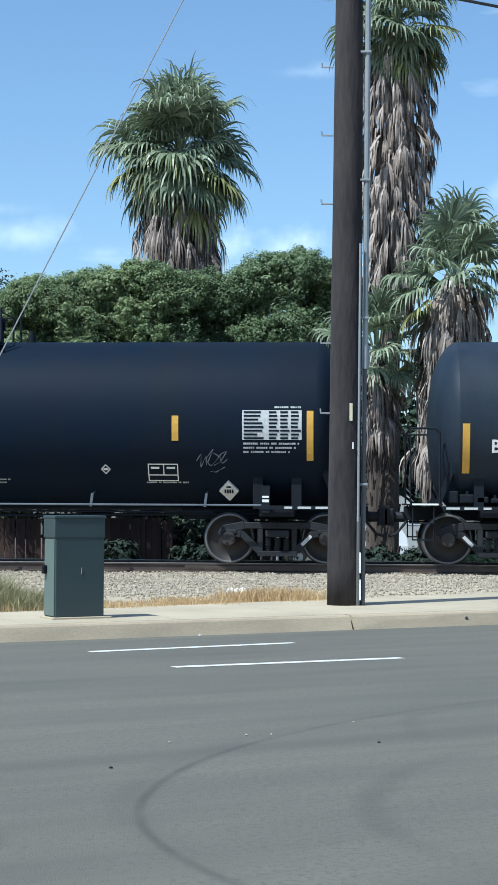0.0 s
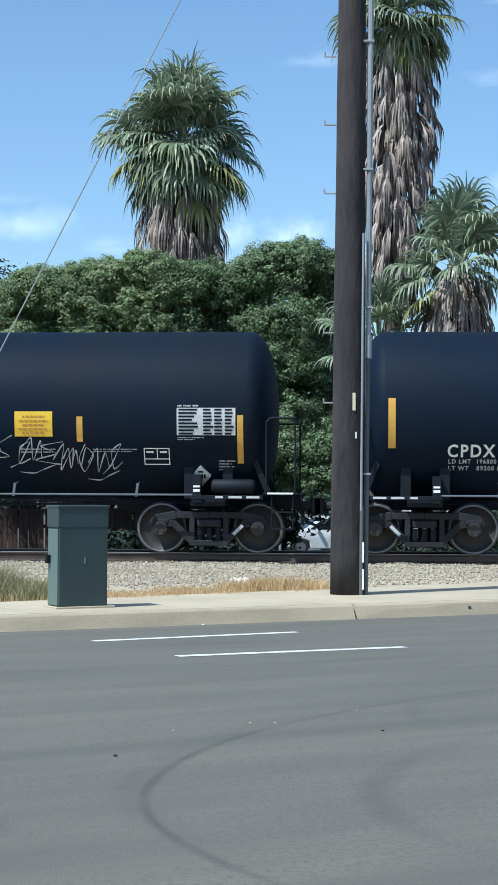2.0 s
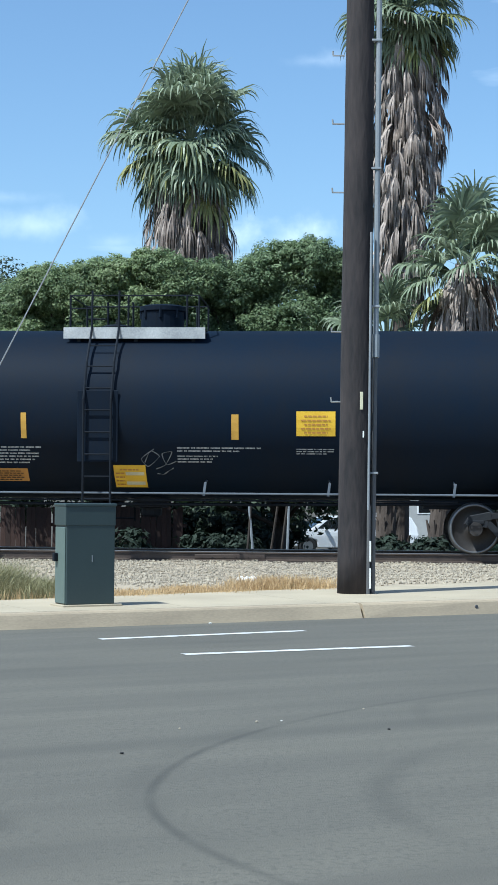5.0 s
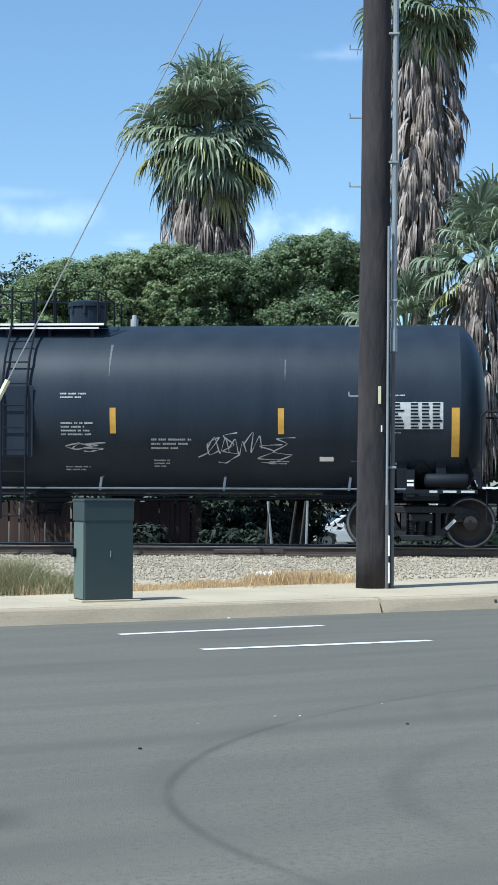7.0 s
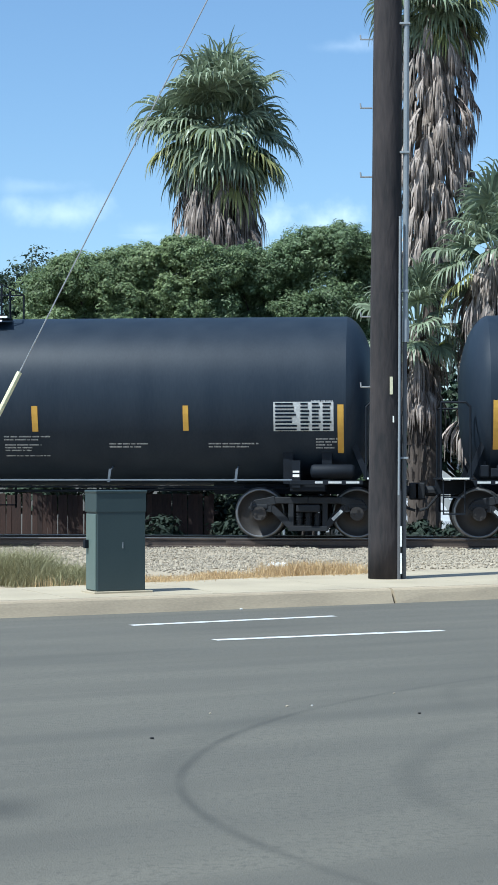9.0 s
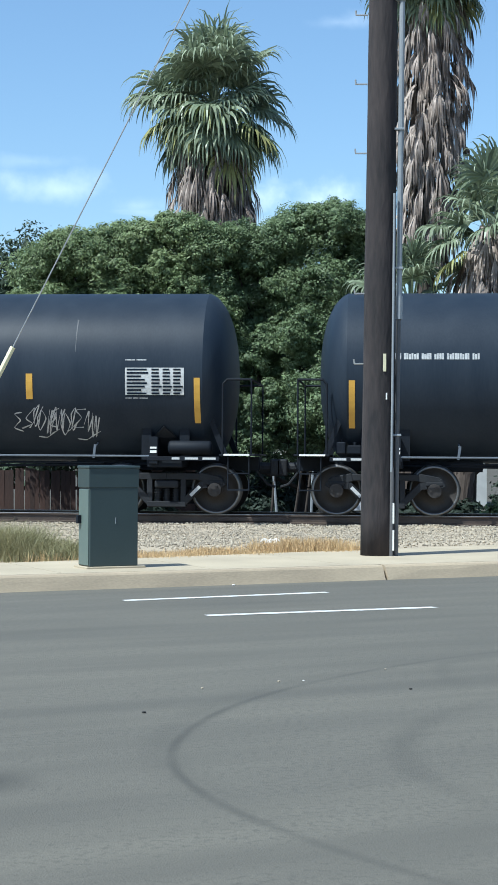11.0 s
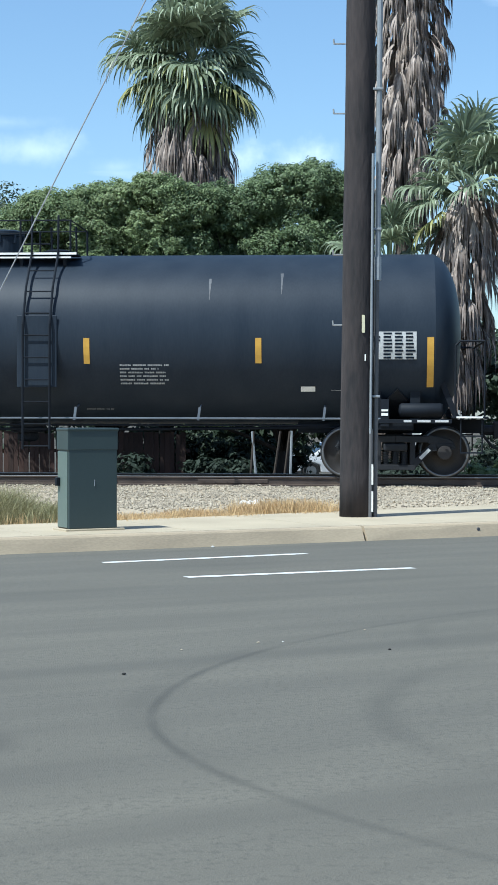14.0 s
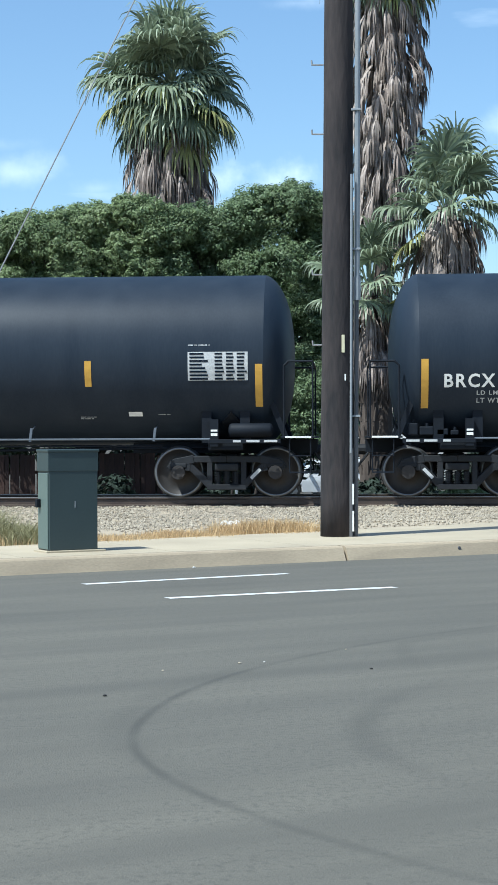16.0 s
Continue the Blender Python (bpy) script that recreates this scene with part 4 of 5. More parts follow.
def dress_b(car):
    stripe(car, 7.03, 7.15, 1.87, 2.76)
    chart(car, 5.87, 6.94, 2.24, 2.77)
    lines(car, 6.45, 6.94, 2.78, 2.85, 1)
    lines(car, 5.89, 6.90, 1.98, 2.20, 3)
    stripe(car, 4.60, 4.72, 2.22, 2.67)
    diamond(car, 5.43, 5.78, 1.18, 1.52, 'white')
    diamond(car, 3.29, 3.47, 1.62, 1.80, 'outline')
    frame_box(car, 4.15, 4.70, 1.50, 1.81)
    lines(car, 4.11, 4.89, 1.44, 1.50, 1)
    scribble(car, 5.02, 5.51, 1.67, 2.06, 3, 'grey')
    stripe(car, 1.29, 1.41, 2.22, 2.68)
    stripe(car, -1.72, -1.61, 2.23, 2.69)
    lines(car, -0.05, 1.15, 2.88, 3.02, 2)
    lines(car, -0.05, 0.48, 2.27, 2.86, 9)
    lines(car, -0.05, 1.11, 2.10, 2.24, 2)
    lines(car, 0.33, 0.67, 3.60, 3.67, 2)
    panel(car, 0.53, 1.15, 1.44, 1.91, 'yellow', 1)
    lines(car, 1.18, 1.60, 1.43, 1.54, 2)
    panel(car, -2.66, -1.98, 1.51, 1.83, 'orange', 0)
    stripe(car, -4.76, -4.65, 2.22, 2.68)
    lettering(car, -6.10, -4.13, 1.76, 1.99, 'CPDX 215014')
    lettering(car, -6.08, -4.46, 1.65, 1.73, 'LD LMT  196800 LB  89250 KG')
    lettering(car, -6.08, -4.46, 1.53, 1.61, 'LT WT   89200 LB  40450 KG')
    plate_mark(car, -3.82, -3.56, 1.78, 2.02)
    stripe(car, -7.16, -7.03, 1.92, 2.81)


def dress_c(car):
    stripe(car, 7.46, 7.57, 1.64, 2.50)
    chart(car, 6.37, 7.43, 2.14, 2.63)
    lines(car, 6.38, 6.76, 2.63, 2.69, 1)
    lines(car, 6.38, 6.86, 2.04, 2.11, 2)
    stripe(car, 4.55, 4.66, 2.02, 2.47)
    frame_box(car, 5.76, 6.23, 1.61, 1.91)
    lines(car, 4.84, 5.64, 1.82, 1.90, 2)
    lines(car, 3.51, 4.15, 1.80, 1.90, 2)
    diamond(car, 6.60, 6.96, 1.26, 1.61, 'white')
    lines(car, 7.12, 7.43, 1.50, 1.70, 4)
    scribble(car, 2.71, 4.06, 1.46, 2.21, 5, 'white')
    scribble(car, 4.06, 5.21, 1.34, 2.13, 5, 'white')
    stripe(car, 1.96, 2.07, 2.01, 2.45)
    lines(car, 1.61, 2.62, 1.52, 1.90, 6)
    panel(car, 1.64, 2.32, 1.26, 1.48, 'orange', 0)
    panel(car, 3.42, 4.11, 2.11, 2.56, 'yellow', 0)
    stripe(car, -1.51, -1.40, 2.02, 2.47)
    lines(car, -2.21, -0.70, 1.79, 1.91, 2)
    lines(car, -2.21, -1.63, 1.58, 1.74, 3)
    scribble(car, -3.84, -2.63, 1.36, 1.96, 4, 'grey')
    scribble(car, -5.05, -3.70, 1.36, 1.76, 4, 'grey')
    plate_mark(car, -4.34, -4.08, 2.13, 2.40)
    stripe(car, -4.48, -4.38, 2.04, 2.50)
    lettering(car, -6.61, -4.50, 2.13, 2.38, 'CPDX  215036')
    lettering(car, -6.55, -4.88, 1.92, 2.00, 'LD LMT  192100 LB  87100 KG')
    lettering(car, -6.55, -4.88, 1.78, 1.86, 'LT WT   93900 LB  42600 KG')


def dress_d(car):
    stripe(car, -4.29, -4.18, 2.07, 2.51)
    plate_mark(car, -4.17, -3.92, 2.14, 2.40)
    stripe(car, -2.20, -2.10, 2.05, 2.51)
    lines(car, -2.86, -1.85, 1.58, 1.91, 6)
    panel(car, -2.82, -2.14, 1.28, 1.51, 'orange', 0)
    panel(car, -0.55, 0.04, 1.18, 1.58, 'yellow', 1)
    scribble(car, -0.06, 0.51, 1.42, 1.93, 2, 'grey')
    lines(car, 0.64, 2.17, 1.80, 1.91, 2)
    lines(car, 0.64, 1.37, 1.61, 1.76, 3)
    panel(car, 2.80, 3.50, 2.11, 2.55, 'yellow', 0)
    lines(car, 2.80, 3.50, 1.77, 1.89, 3)
    stripe(car, 1.63, 1.76, 2.04, 2.49)
    stripe(car, -7.58, -7.47, 1.63, 2.46)
    lettering(car, -6.68, -4.57, 2.10, 2.36, 'CPDX  215037')
    lettering(car, -6.62, -4.95, 1.90, 1.98, 'LD LMT  192100 LB  87100 KG')
    lettering(car, -6.62, -4.95, 1.75, 1.83, 'LT WT   93900 LB  42600 KG')
    stripe(car, 7.45, 7.58, 2.38, 3.27)


def dress_e(car):
    streak(car, -4.60, 2.85, 3.2, 0.025)
    streak(car, 1.3, 3.1, 3.7, 0.05)
    streak(car, 4.5, 3.0, 3.4, 0.03)
    stripe(car, 7.48, 7.62, 1.65, 2.52)
    chart(car, 6.28, 7.33, 2.14, 2.62)
    lines(car, 6.28, 6.67, 2.71, 2.76, 1)
    lines(car, 6.28, 6.58, 2.05, 2.09, 1)
    stripe(car, 4.38, 4.49, 2.05, 2.51)
    scribble(car, 2.91, 3.59, 1.54, 2.14, 3, 'white')
    scribble(car, 3.51, 4.51, 1.54, 2.10, 4, 'white')
    lines(car, 5.13, 5.40, 1.56, 1.63, 1)
    lines(car, 4.27, 4.56, 1.54, 1.57, 1)
    lines(car, 5.69, 5.91, 1.56, 1.58, 1)
    diamond(car, 6.74, 7.17, 1.21, 1.59, 'dark')
    lines(car, 6.20, 6.56, 1.32, 1.56, 3)
    stripe(car, 1.33, 1.44, 2.06, 2.52)
    stripe(car, -1.43, -1.33, 2.05, 2.51)
    stripe(car, -7.61, -7.48, 1.62, 2.49)
    stripe(car, -4.56, -4.45, 2.06, 2.51)
    lines(car, 0.42, 0.90, 2.67, 2.80, 2)
    lines(car, 0.43, 1.02, 2.00, 2.27, 4)
    scribble(car, 0.49, 1.12, 1.74, 1.92, 2, 'white')
    lines(car, 0.46, 0.92, 1.38, 1.48, 2)
    lines(car, -2.92, -2.02, 1.65, 2.04, 6)
    lines(car, -4.03, -3.50, 1.93, 2.04, 2)
    lines(car, -1.71, -1.17, 1.21, 1.23, 1)
    lettering(car, -7.11, -5.24, 1.99, 2.23, 'BRCX  7388')
    lettering(car, -6.47, -4.80, 1.85, 1.93, 'LD LMT 205200    93100KG')
    lettering(car, -6.47, -4.80, 1.72, 1.80, 'LT WT   80800    36600KG')
    lines(car, 2.07, 2.81, 1.75, 1.98, 3)
    lines(car, 2.10, 2.39, 1.44, 1.60, 3)
    lines(car, 4.21, 4.58, 1.50, 1.58, 2)
    panel(car, 5.12, 5.37, 1.57, 1.65, 'white', 0)


def dress_f(car):
    stripe(car, 7.65, 7.76, 1.56, 2.42)
    chart(car, 6.50, 7.58, 1.95, 2.47)
    lines(car, 7.18, 7.58, 2.45, 2.50, 1)
    stripe(car, 4.86, 4.96, 1.96, 2.41)
    stripe(car, 2.09, 2.20, 1.95, 2.41)
    lines(car, 1.55, 2.42, 1.77, 1.88, 2)
    lines(car, 1.55, 2.23, 1.58, 1.73, 3)
    lines(car, 1.55, 2.37, 1.49, 1.53, 1)
    lines(car, 3.49, 4.21, 1.64, 1.75, 2)
    lines(car, 5.31, 6.23, 1.64, 1.75, 2)
    lines(car, 7.26, 7.66, 1.62, 1.83, 4)
    stripe(car, -7.76, -7.65, 1.59, 2.44)
    lines(car, -7.05, -5.40, 2.72, 2.96, 1)


def dress_g(car):
    streak(car, -6.12, 2.9, 3.52, 0.03)
    streak(car, -3.09, 2.95, 3.5, 0.03)
    streak(car, 2.6, 2.9, 3.5, 0.03)
    streak(car, 5.3, 2.95, 3.55, 0.025)
    stripe(car, 7.47, 7.58, 1.67, 2.48)
    chart(car, 6.22, 7.29, 2.17, 2.66)
    lines(car, 6.22, 6.61, 2.77, 2.82, 1)
    lines(car, 6.22, 6.63, 2.09, 2.13, 1)
    stripe(car, 4.40, 4.52, 2.09, 2.55)
    scribble(car, 4.14, 4.90, 1.41, 2.09, 6, 'white')
    scribble(car, 4.82, 5.65, 1.37, 2.06, 6, 'white')
    diamond(car, 6.69, 7.11, 1.25, 1.63, 'dark')
    stripe(car, 1.31, 1.43, 2.09, 2.49)
    stripe(car, -1.40, -1.29, 2.10, 2.56)
    lines(car, -1.16, -0.70, 2.66, 2.79, 2)
    scribble(car, -1.67, 0.03, 1.53, 2.12, 5, 'white')
    scribble(car, 0.87, 2.02, 1.29, 2.04, 10, 'white')
    lines(car, 2.01, 2.95, 1.57, 1.98, 6)
    lines(car, -2.70, -2.01, 1.74, 2.00, 4)
    lines(car, -2.67, -2.14, 1.56, 1.59, 1)
    lines(car, -1.11, -0.66, 1.34, 1.42, 2)
    stripe(car, -7.57, -7.45, 1.69, 2.49)
    lettering(car, -7.32, -4.77, 2.05, 2.30, 'CBTX  721944')
    lettering(car, -6.63, -4.87, 1.90, 1.99, 'LD LMT  204300 LB  92650 KG')
    lettering(car, -6.63, -4.87, 1.75, 1.85, 'LT WT    81700 LB  37050 KG')
    lines(car, -6.08, -5.04, 1.27, 1.55, 4)
    plate_mark(car, -4.06, -3.77, 2.03, 2.31)
    stripe(car, -4.52, -4.40, 2.10, 2.57)
    lines(car, -4.02, -3.48, 1.71, 1.86, 2)


def dress_h(car):
    streak(car, -3.81, 3.05, 3.85, 0.10)
    streak(car, -5.60, 3.35, 3.7, 0.03)
    streak(car, 4.9, 3.3, 3.7, 0.05)
    streak(car, 3.6, 3.2, 3.6, 0.05)
    stripe(car, 7.51, 7.63, 1.64, 2.52)
    chart(car, 6.25, 7.32, 2.13, 2.62)
    lines(car, 6.25, 6.65, 2.72, 2.77, 1)
    stripe(car, 4.44, 4.55, 2.06, 2.51)
    panel(car, 5.25, 5.51, 1.56, 1.65, 'white', 0)
    lines(car, 5.80, 6.04, 1.57, 1.59, 1)
    diamond(car, 6.79, 7.18, 1.25, 1.62, 'dark')
    stripe(car, 1.33, 1.44, 2.05, 2.51)
    lines(car, 1.98, 2.89, 1.66, 2.05, 6)
    stripe(car, -7.63, -7.50, 1.61, 2.48)
    stripe(car, -4.52, -4.41, 2.04, 2.50)
    lettering(car, -7.22, -5.33, 1.97, 2.22, 'BRCX  7026')
    lettering(car, -6.64, -4.86, 1.84, 1.92, 'LD LMT  206200LB  93500KG')
    lettering(car, -6.64, -4.86, 1.70, 1.79, 'LT WT    79800LB  36200KG')
    lines(car, -6.06, -5.04, 1.26, 1.53, 4)
    lines(car, -4.04, -3.51, 1.93, 2.04, 2)
    lines(car, -2.48, -2.08, 1.76, 1.95, 3)
    lines(car, -2.47, -2.18, 1.33, 1.59, 5)
    lines(car, -1.17, -0.70, 2.70, 2.81, 2)
    lines(car, -1.17, -0.70, 1.36, 1.46, 2)
    scribble(car, -4.42, -3.78, 1.57, 1.79, 3, 'grey')
    stripe(car, -1.43, -1.31, 2.03, 2.50)
    lines(car, 1.29, 1.79, 1.22, 1.25, 1)


def dress_i(car):
    stripe(car, 7.50, 7.63, 1.65, 2.41)
    chart(car, 6.29, 7.37, 2.12, 2.63)
    lines(car, 6.30, 6.69, 2.72, 2.77, 1)
    stripe(car, 4.42, 4.54, 2.02, 2.48)
    panel(car, 5.18, 5.43, 1.49, 1.57, 'white', 0)
    lines(car, 5.72, 5.94, 1.50, 1.53, 1)
    lines(car, 4.29, 4.58, 1.43, 1.49, 2)
    diamond(car, 6.87, 7.23, 1.20, 1.58, 'dark')


CARS = (
    ((9.14, 7.09, (-0.82, -0.28, -1.25, 1.31, 0.37, 1.19)), dress_a, "black tank car with amber stripes and white lettering", False),
    ((-7.82, 7.09, (-0.82, -0.28, -1.25, 1.31, 0.37, 1.19)), dress_b, "dusty black tank car with a large block of white text", True),
    ((-25.15, 7.52, (0.55, 1.04, -1.03, 1.78, -0.52, 0.45)), dress_c, "black tank car with yellow panel and long scrawled tags", True),
    ((-42.91, 7.52, (-1.04, -0.54, -1.54, 1.09, -0.22, 0.6)), dress_d, "black tank car with a broad white walkway edge", True),
    ((-60.86, 7.55, (-0.64, -0.19, -0.98, 1.12, 0.3, 0.99)), dress_e, "glossy black tank car with an angular white tag", False),
    ((-78.89, 7.70, (0.56, 1.07, -0.65, 1.5, -0.09, 0.54)), dress_f, "clean black tank car with short text lines", False),
    ((-96.91, 7.52, (0.23, 0.73, -0.98, 1.15, -0.76, -0.05)), dress_g, "glossy black tank car with three looping white tags", False),
    ((-114.95, 7.56, (0.24, 0.73, -1.02, 1.1, -0.83, -0.1)), dress_h, "glossy black tank car with pale drip streaks", False),
    ((-133.05, 7.55, (0.24, 0.73, -1.02, 1.1, -0.83, -0.1)), dress_i, "black tank car with a printed table and amber stripes", False),
)


# ---- roadside things ----
def build_pole():
    pole = thing("utility_pole", "weathered dark brown wooden utility pole with conduits", "utility pole", pose(-0.07, 18.07, KERB_H))
    bm = bmesh.new()
    prof = [(-0.02 + 10.6 * i / 24, 0.185 - 0.0052 * 10.6 * i / 24 + 0.006 * noise.noise(Vector((0, 0, i * 0.7)))) for i in range(25)]
    lathe(bm, prof, 28)
    for v in bm.verts:
        v.co.x += 0.006 * v.co.z
        n = noise.noise(Vector((v.co.x * 14, v.co.y * 14, v.co.z * 0.8)))
        v.co.x *= 1 + 0.03 * n
    part("shaft", bm, "pole", pole, smooth=True)

    def run(name, x, y, r, zs, material, seg=10):
        bm = bmesh.new()
        pipe(bm, [(x + 0.006 * z, y, z) for z in zs], r, seg)
        return part(name, bm, material, pole)
    run("conduit", 0.205, -0.06, 0.030, (2.75, 10.0), "conduit")
    run("conduit", 0.200, -0.06, 0.026, (0.0, 2.76), "darkconduit")
    run("conduit", 0.145, -0.13, 0.014, (0.9, 3.9), "conduit")
    run("conduit", 0.150, -0.12, 0.022, (0.0, 0.95), "darkconduit")
    bm = bmesh.new()
    rod(bm, (0.222, -0.06, 2.55), (0.223, -0.06, 2.80), 0.040, seg=10)
    part("conduit_coupling", bm, "conduit", pole)
    for z in (1.3, 3.1, 4.6, 6.0):
        bm = bmesh.new()
        slab(bm, 0.165, 0.245 + 0.006 * z, -0.10, -0.03, z - 0.012, z + 0.012, 0.004)
        part("conduit_strap", bm, "conduit", pole)
    for z in (0.06, 0.35):
        bm = bmesh.new()
        slab(bm, 0.163, 0.182, -0.150, -0.144, z, z + 0.22)
        part("guard_stripe", bm, "white", pole, "white reflective strip")
    for k, z in enumerate((2.07, 2.83, 4.35, 5.10, 5.85, 6.6)):
        bm = bmesh.new()
        pipe(bm, [(-0.13, -0.02, z), (-0.255, -0.03, z), (-0.26, -0.03, z + 0.05)], 0.009, 6)
        part("climbing_peg", bm, "galv", pole)
    bm = bmesh.new()
    slab(bm, 0.055, 0.088, -0.178, -0.172, 1.98, 2.17, 0.002)
    part("pole_tag", bm, "pale", pole, "narrow yellow tag")
    bm = bmesh.new()
    slab(bm, 0.085, 0.10, -0.175, -0.168, 1.68, 1.75)
    part("pole_tag", bm, "white", pole)
    # guy wire with a pale guard, and the overhead cable
    guy = thing("guy_wire", "thin steel guy wire with a pale yellow guard sleeve", "guy wire")
    top, foot = Vector((-0.10, 18.05, 10.2)), Vector((-5.0, 17.0, 0.05))
    bm = bmesh.new()
    rod(bm, top, foot, 0.007, seg=6)
    part("wire", bm, "galv", guy)
    d = (top - foot).normalized()
    bm = bmesh.new()
    rod(bm, foot + d * 0.15, foot + d * 2.55, 0.028, 0.028, 8)
    part("guard_sleeve", bm, "guard", guy, "pale yellow plastic guard")
    bm = bmesh.new()
    slab(bm, foot.x - 0.06, foot.x + 0.06, foot.y - 0.06, foot.y + 0.06, -0.05, 0.14, 0.01)
    part("anchor", bm, "galv", guy)
    bm = bmesh.new()
    pts = [Vector((0.0, 17.9, 6.92)) + Vector((1.0, 0.35, 0)) * s + Vector((0, 0, -0.10 * s + 0.0012 * s * s)) for s in (0, 2, 5, 10, 20, 40)]
    pipe(bm, pts, 0.018, 6)
    tagged(part("overhead_cable", bm, "cable"), "black overhead cable running from the wooden pole", "cable")


def build_cabinet():
    m = Matrix.Translation((-2.74, 15.41, KERB_H)) @ pose(0, 0, 0, 0, 0, KERB_A)
    cab = thing("utility_cabinet", "dark green metal utility cabinet on a concrete pad", "utility cabinet", m)
    bm = bmesh.new()
    slab(bm, -0.04, 0.56, -0.03, 0.31, -0.02, 0.02, 0.006)
    part("pad", bm, "concrete", cab)
    bm = bmesh.new()
    slab(bm, 0.0, 0.49, 0.0, 0.28, 0.02, 0.78, 0.008)
    part("body", bm, "cabinet", cab)
    bm = bmesh.new()
    slab(bm, -0.012, 0.496, -0.004, 0.288, 0.76, 0.955, 0.006)
    slab(bm, -0.018, 0.506, -0.012, 0.296, 0.94, 0.968, 0.008)
    part("lid", bm, "cabinet", cab)
    # left side, its sunlight painted in as a paler green
    bm = bmesh.new()
    slab(bm, -0.010, 0.0, 0.02, 0.265, 0.03, 0.745, 0.004)
    door = part("side_door", bm, "cabinetlit", cab, "green side door in a paler, sunlit tone")
    bm = bmesh.new()
    slab(bm, -0.05, -0.010, 0.19, 0.24, 0.42, 0.50, 0.006)
    part("latch", bm, "frameblack", door)
    bm = bmesh.new()
    slab(bm, 0.255, 0.262, -0.006, -0.001, 0.42, 0.48)
    part("lock_slot", bm, "conduit", cab)


def blades(name, label, x0, x1, y0, y1, n, h, material, seed, bend=0.7, on=ground_z):
    rs = np.random.RandomState(seed)
    verts, faces = [], []
    cl = [(rs.uniform(x0, x1), rs.uniform(y0, y1), rs.uniform(0.55, 1.15)) for _ in range(max(3, n // 70))]
    for i in range(n):
        cx, cy, k = cl[rs.randint(len(cl))]
        x, y = cx + rs.normal(0, 0.14), cy + rs.normal(0, 0.14)
        z = on(x, y) - 0.01
        a, L = rs.uniform(0, 6.28), h * k * rs.uniform(0.5, 1.1)
        lean = rs.uniform(0.05, bend) * L
        w = rs.uniform(0.0015, 0.0038)
        dx, dy = math.cos(a), math.sin(a)
        b = len(verts)
        for t, ww in ((0, 1), (0.5, 0.8), (1, 0.15)):
            px, py, pz = x + dx * lean * t * t, y + dy * lean * t * t, z + L * t
            verts += [(px - dy * w * ww, py + dx * w * ww, pz), (px + dy * w * ww, py - dx * w * ww, pz)]
        faces += [(b, b + 1, b + 3, b + 2), (b + 2, b + 3, b + 5, b + 4)]
    tagged(cards(name, verts, faces, material), label, "grass", kind="stuff")


def build_litter():
    rs = random.Random(8)
    bm = bmesh.new()
    for k in range(3):
        g = bmesh.ops.create_icosphere(bm, subdivisions=2, radius=0.066)
        for v in g["verts"]:
            q = v.co * (1 + 0.5 * noise.noise(v.co * 14 + Vector((k, 0, 0))))
            v.co = Vector((-1.49 + q.x * 1.0 + 0.07 * k, 20.9 + q.y, ground_z(-1.49, 20.9) + 0.05 + q.z * 0.8))
    tagged(part("crumpled_bag", bm, "litter"), "crumpled white plastic bag lying on the gravel", "litter")
    for x, y, r, m in ((-1.11, 7.75, 0.013, "rubber"), (-0.93, 8.6, 0.009, "stone"), (-0.42, 8.95, 0.008, "litter"), (0.02, 9.5, 0.008, "stone"), (0.15, 8.7, 0.011, "rubber"), (-0.55, 8.9, 0.012, "stone"), (-1.39, 15.43, 0.02, "litter")):
        bm = bmesh.new()
        g = bmesh.ops.create_icosphere(bm, subdivisions=1, radius=r * 0.62)
        for v in g["verts"]:
            v.co = Vector((x + v.co.x * 1.5, y + v.co.y, 0.35 * r + v.co.z * 0.7))
        tagged(part("pebble", bm, m), "small stone lying loose on the asphalt", "pebble", "loose stones on the road")


# ---- background ----
def leaf_cloud(rs, blobs, per, size, clumps=44):
    """Lobes covered with small clumps of leaves, open between them."""
    out_v, out_f = [], []
    for bx, by, bz, br in blobs:
        each = max(6, per // clumps)
        d = rs.normal(size=(clumps, 3)) + (0, -0.25, 0.25)
        d /= np.linalg.norm(d, axis=1)[:, None]
        cc = d * (br * rs.uniform(0.45, 1.0, clumps))[:, None] * np.array((1.05, 1, 0.85)) + (bx, by, bz)
        cr2 = br * rs.uniform(0.15, 0.32, clumps)
        o = rs.normal(size=(clumps, each, 3))
        o /= np.linalg.norm(o, axis=2)[:, :, None]
        rad = cr2[:, None] * (0.45 + 0.75 * rs.rand(clumps, each) ** 0.7)
        c = (cc[:, None, :] + o * rad[:, :, None] * np.array((1.15, 1.15, 0.75))).reshape(-1, 3)
        n = clumps * each
        nrm = (o * 0.9 + d[:, None, :] * 0.4).reshape(-1, 3) + rs.normal(size=(n, 3)) * 0.35 + (0, 0, 0.45)
        nrm /= np.linalg.norm(nrm, axis=1)[:, None]
        t = np.cross(nrm, rs.normal(size=(n, 3)))
        t /= np.linalg.norm(t, axis=1)[:, None]
        b = np.cross(nrm, t)
        s = size * rs.uniform(0.6, 1.3, n)[:, None]
        k = len(out_v)
        q = np.stack([c - t * s, c + b * s * 0.5, c + t * s, c - b * s * 0.5], 1).reshape(-1, 3)
        out_v.extend(q.tolist())
        out_f.extend([(k + 4 * i, k + 4 * i + 1, k + 4 * i + 2, k + 4 * i + 3) for i in range(n)])
    return out_v, out_f


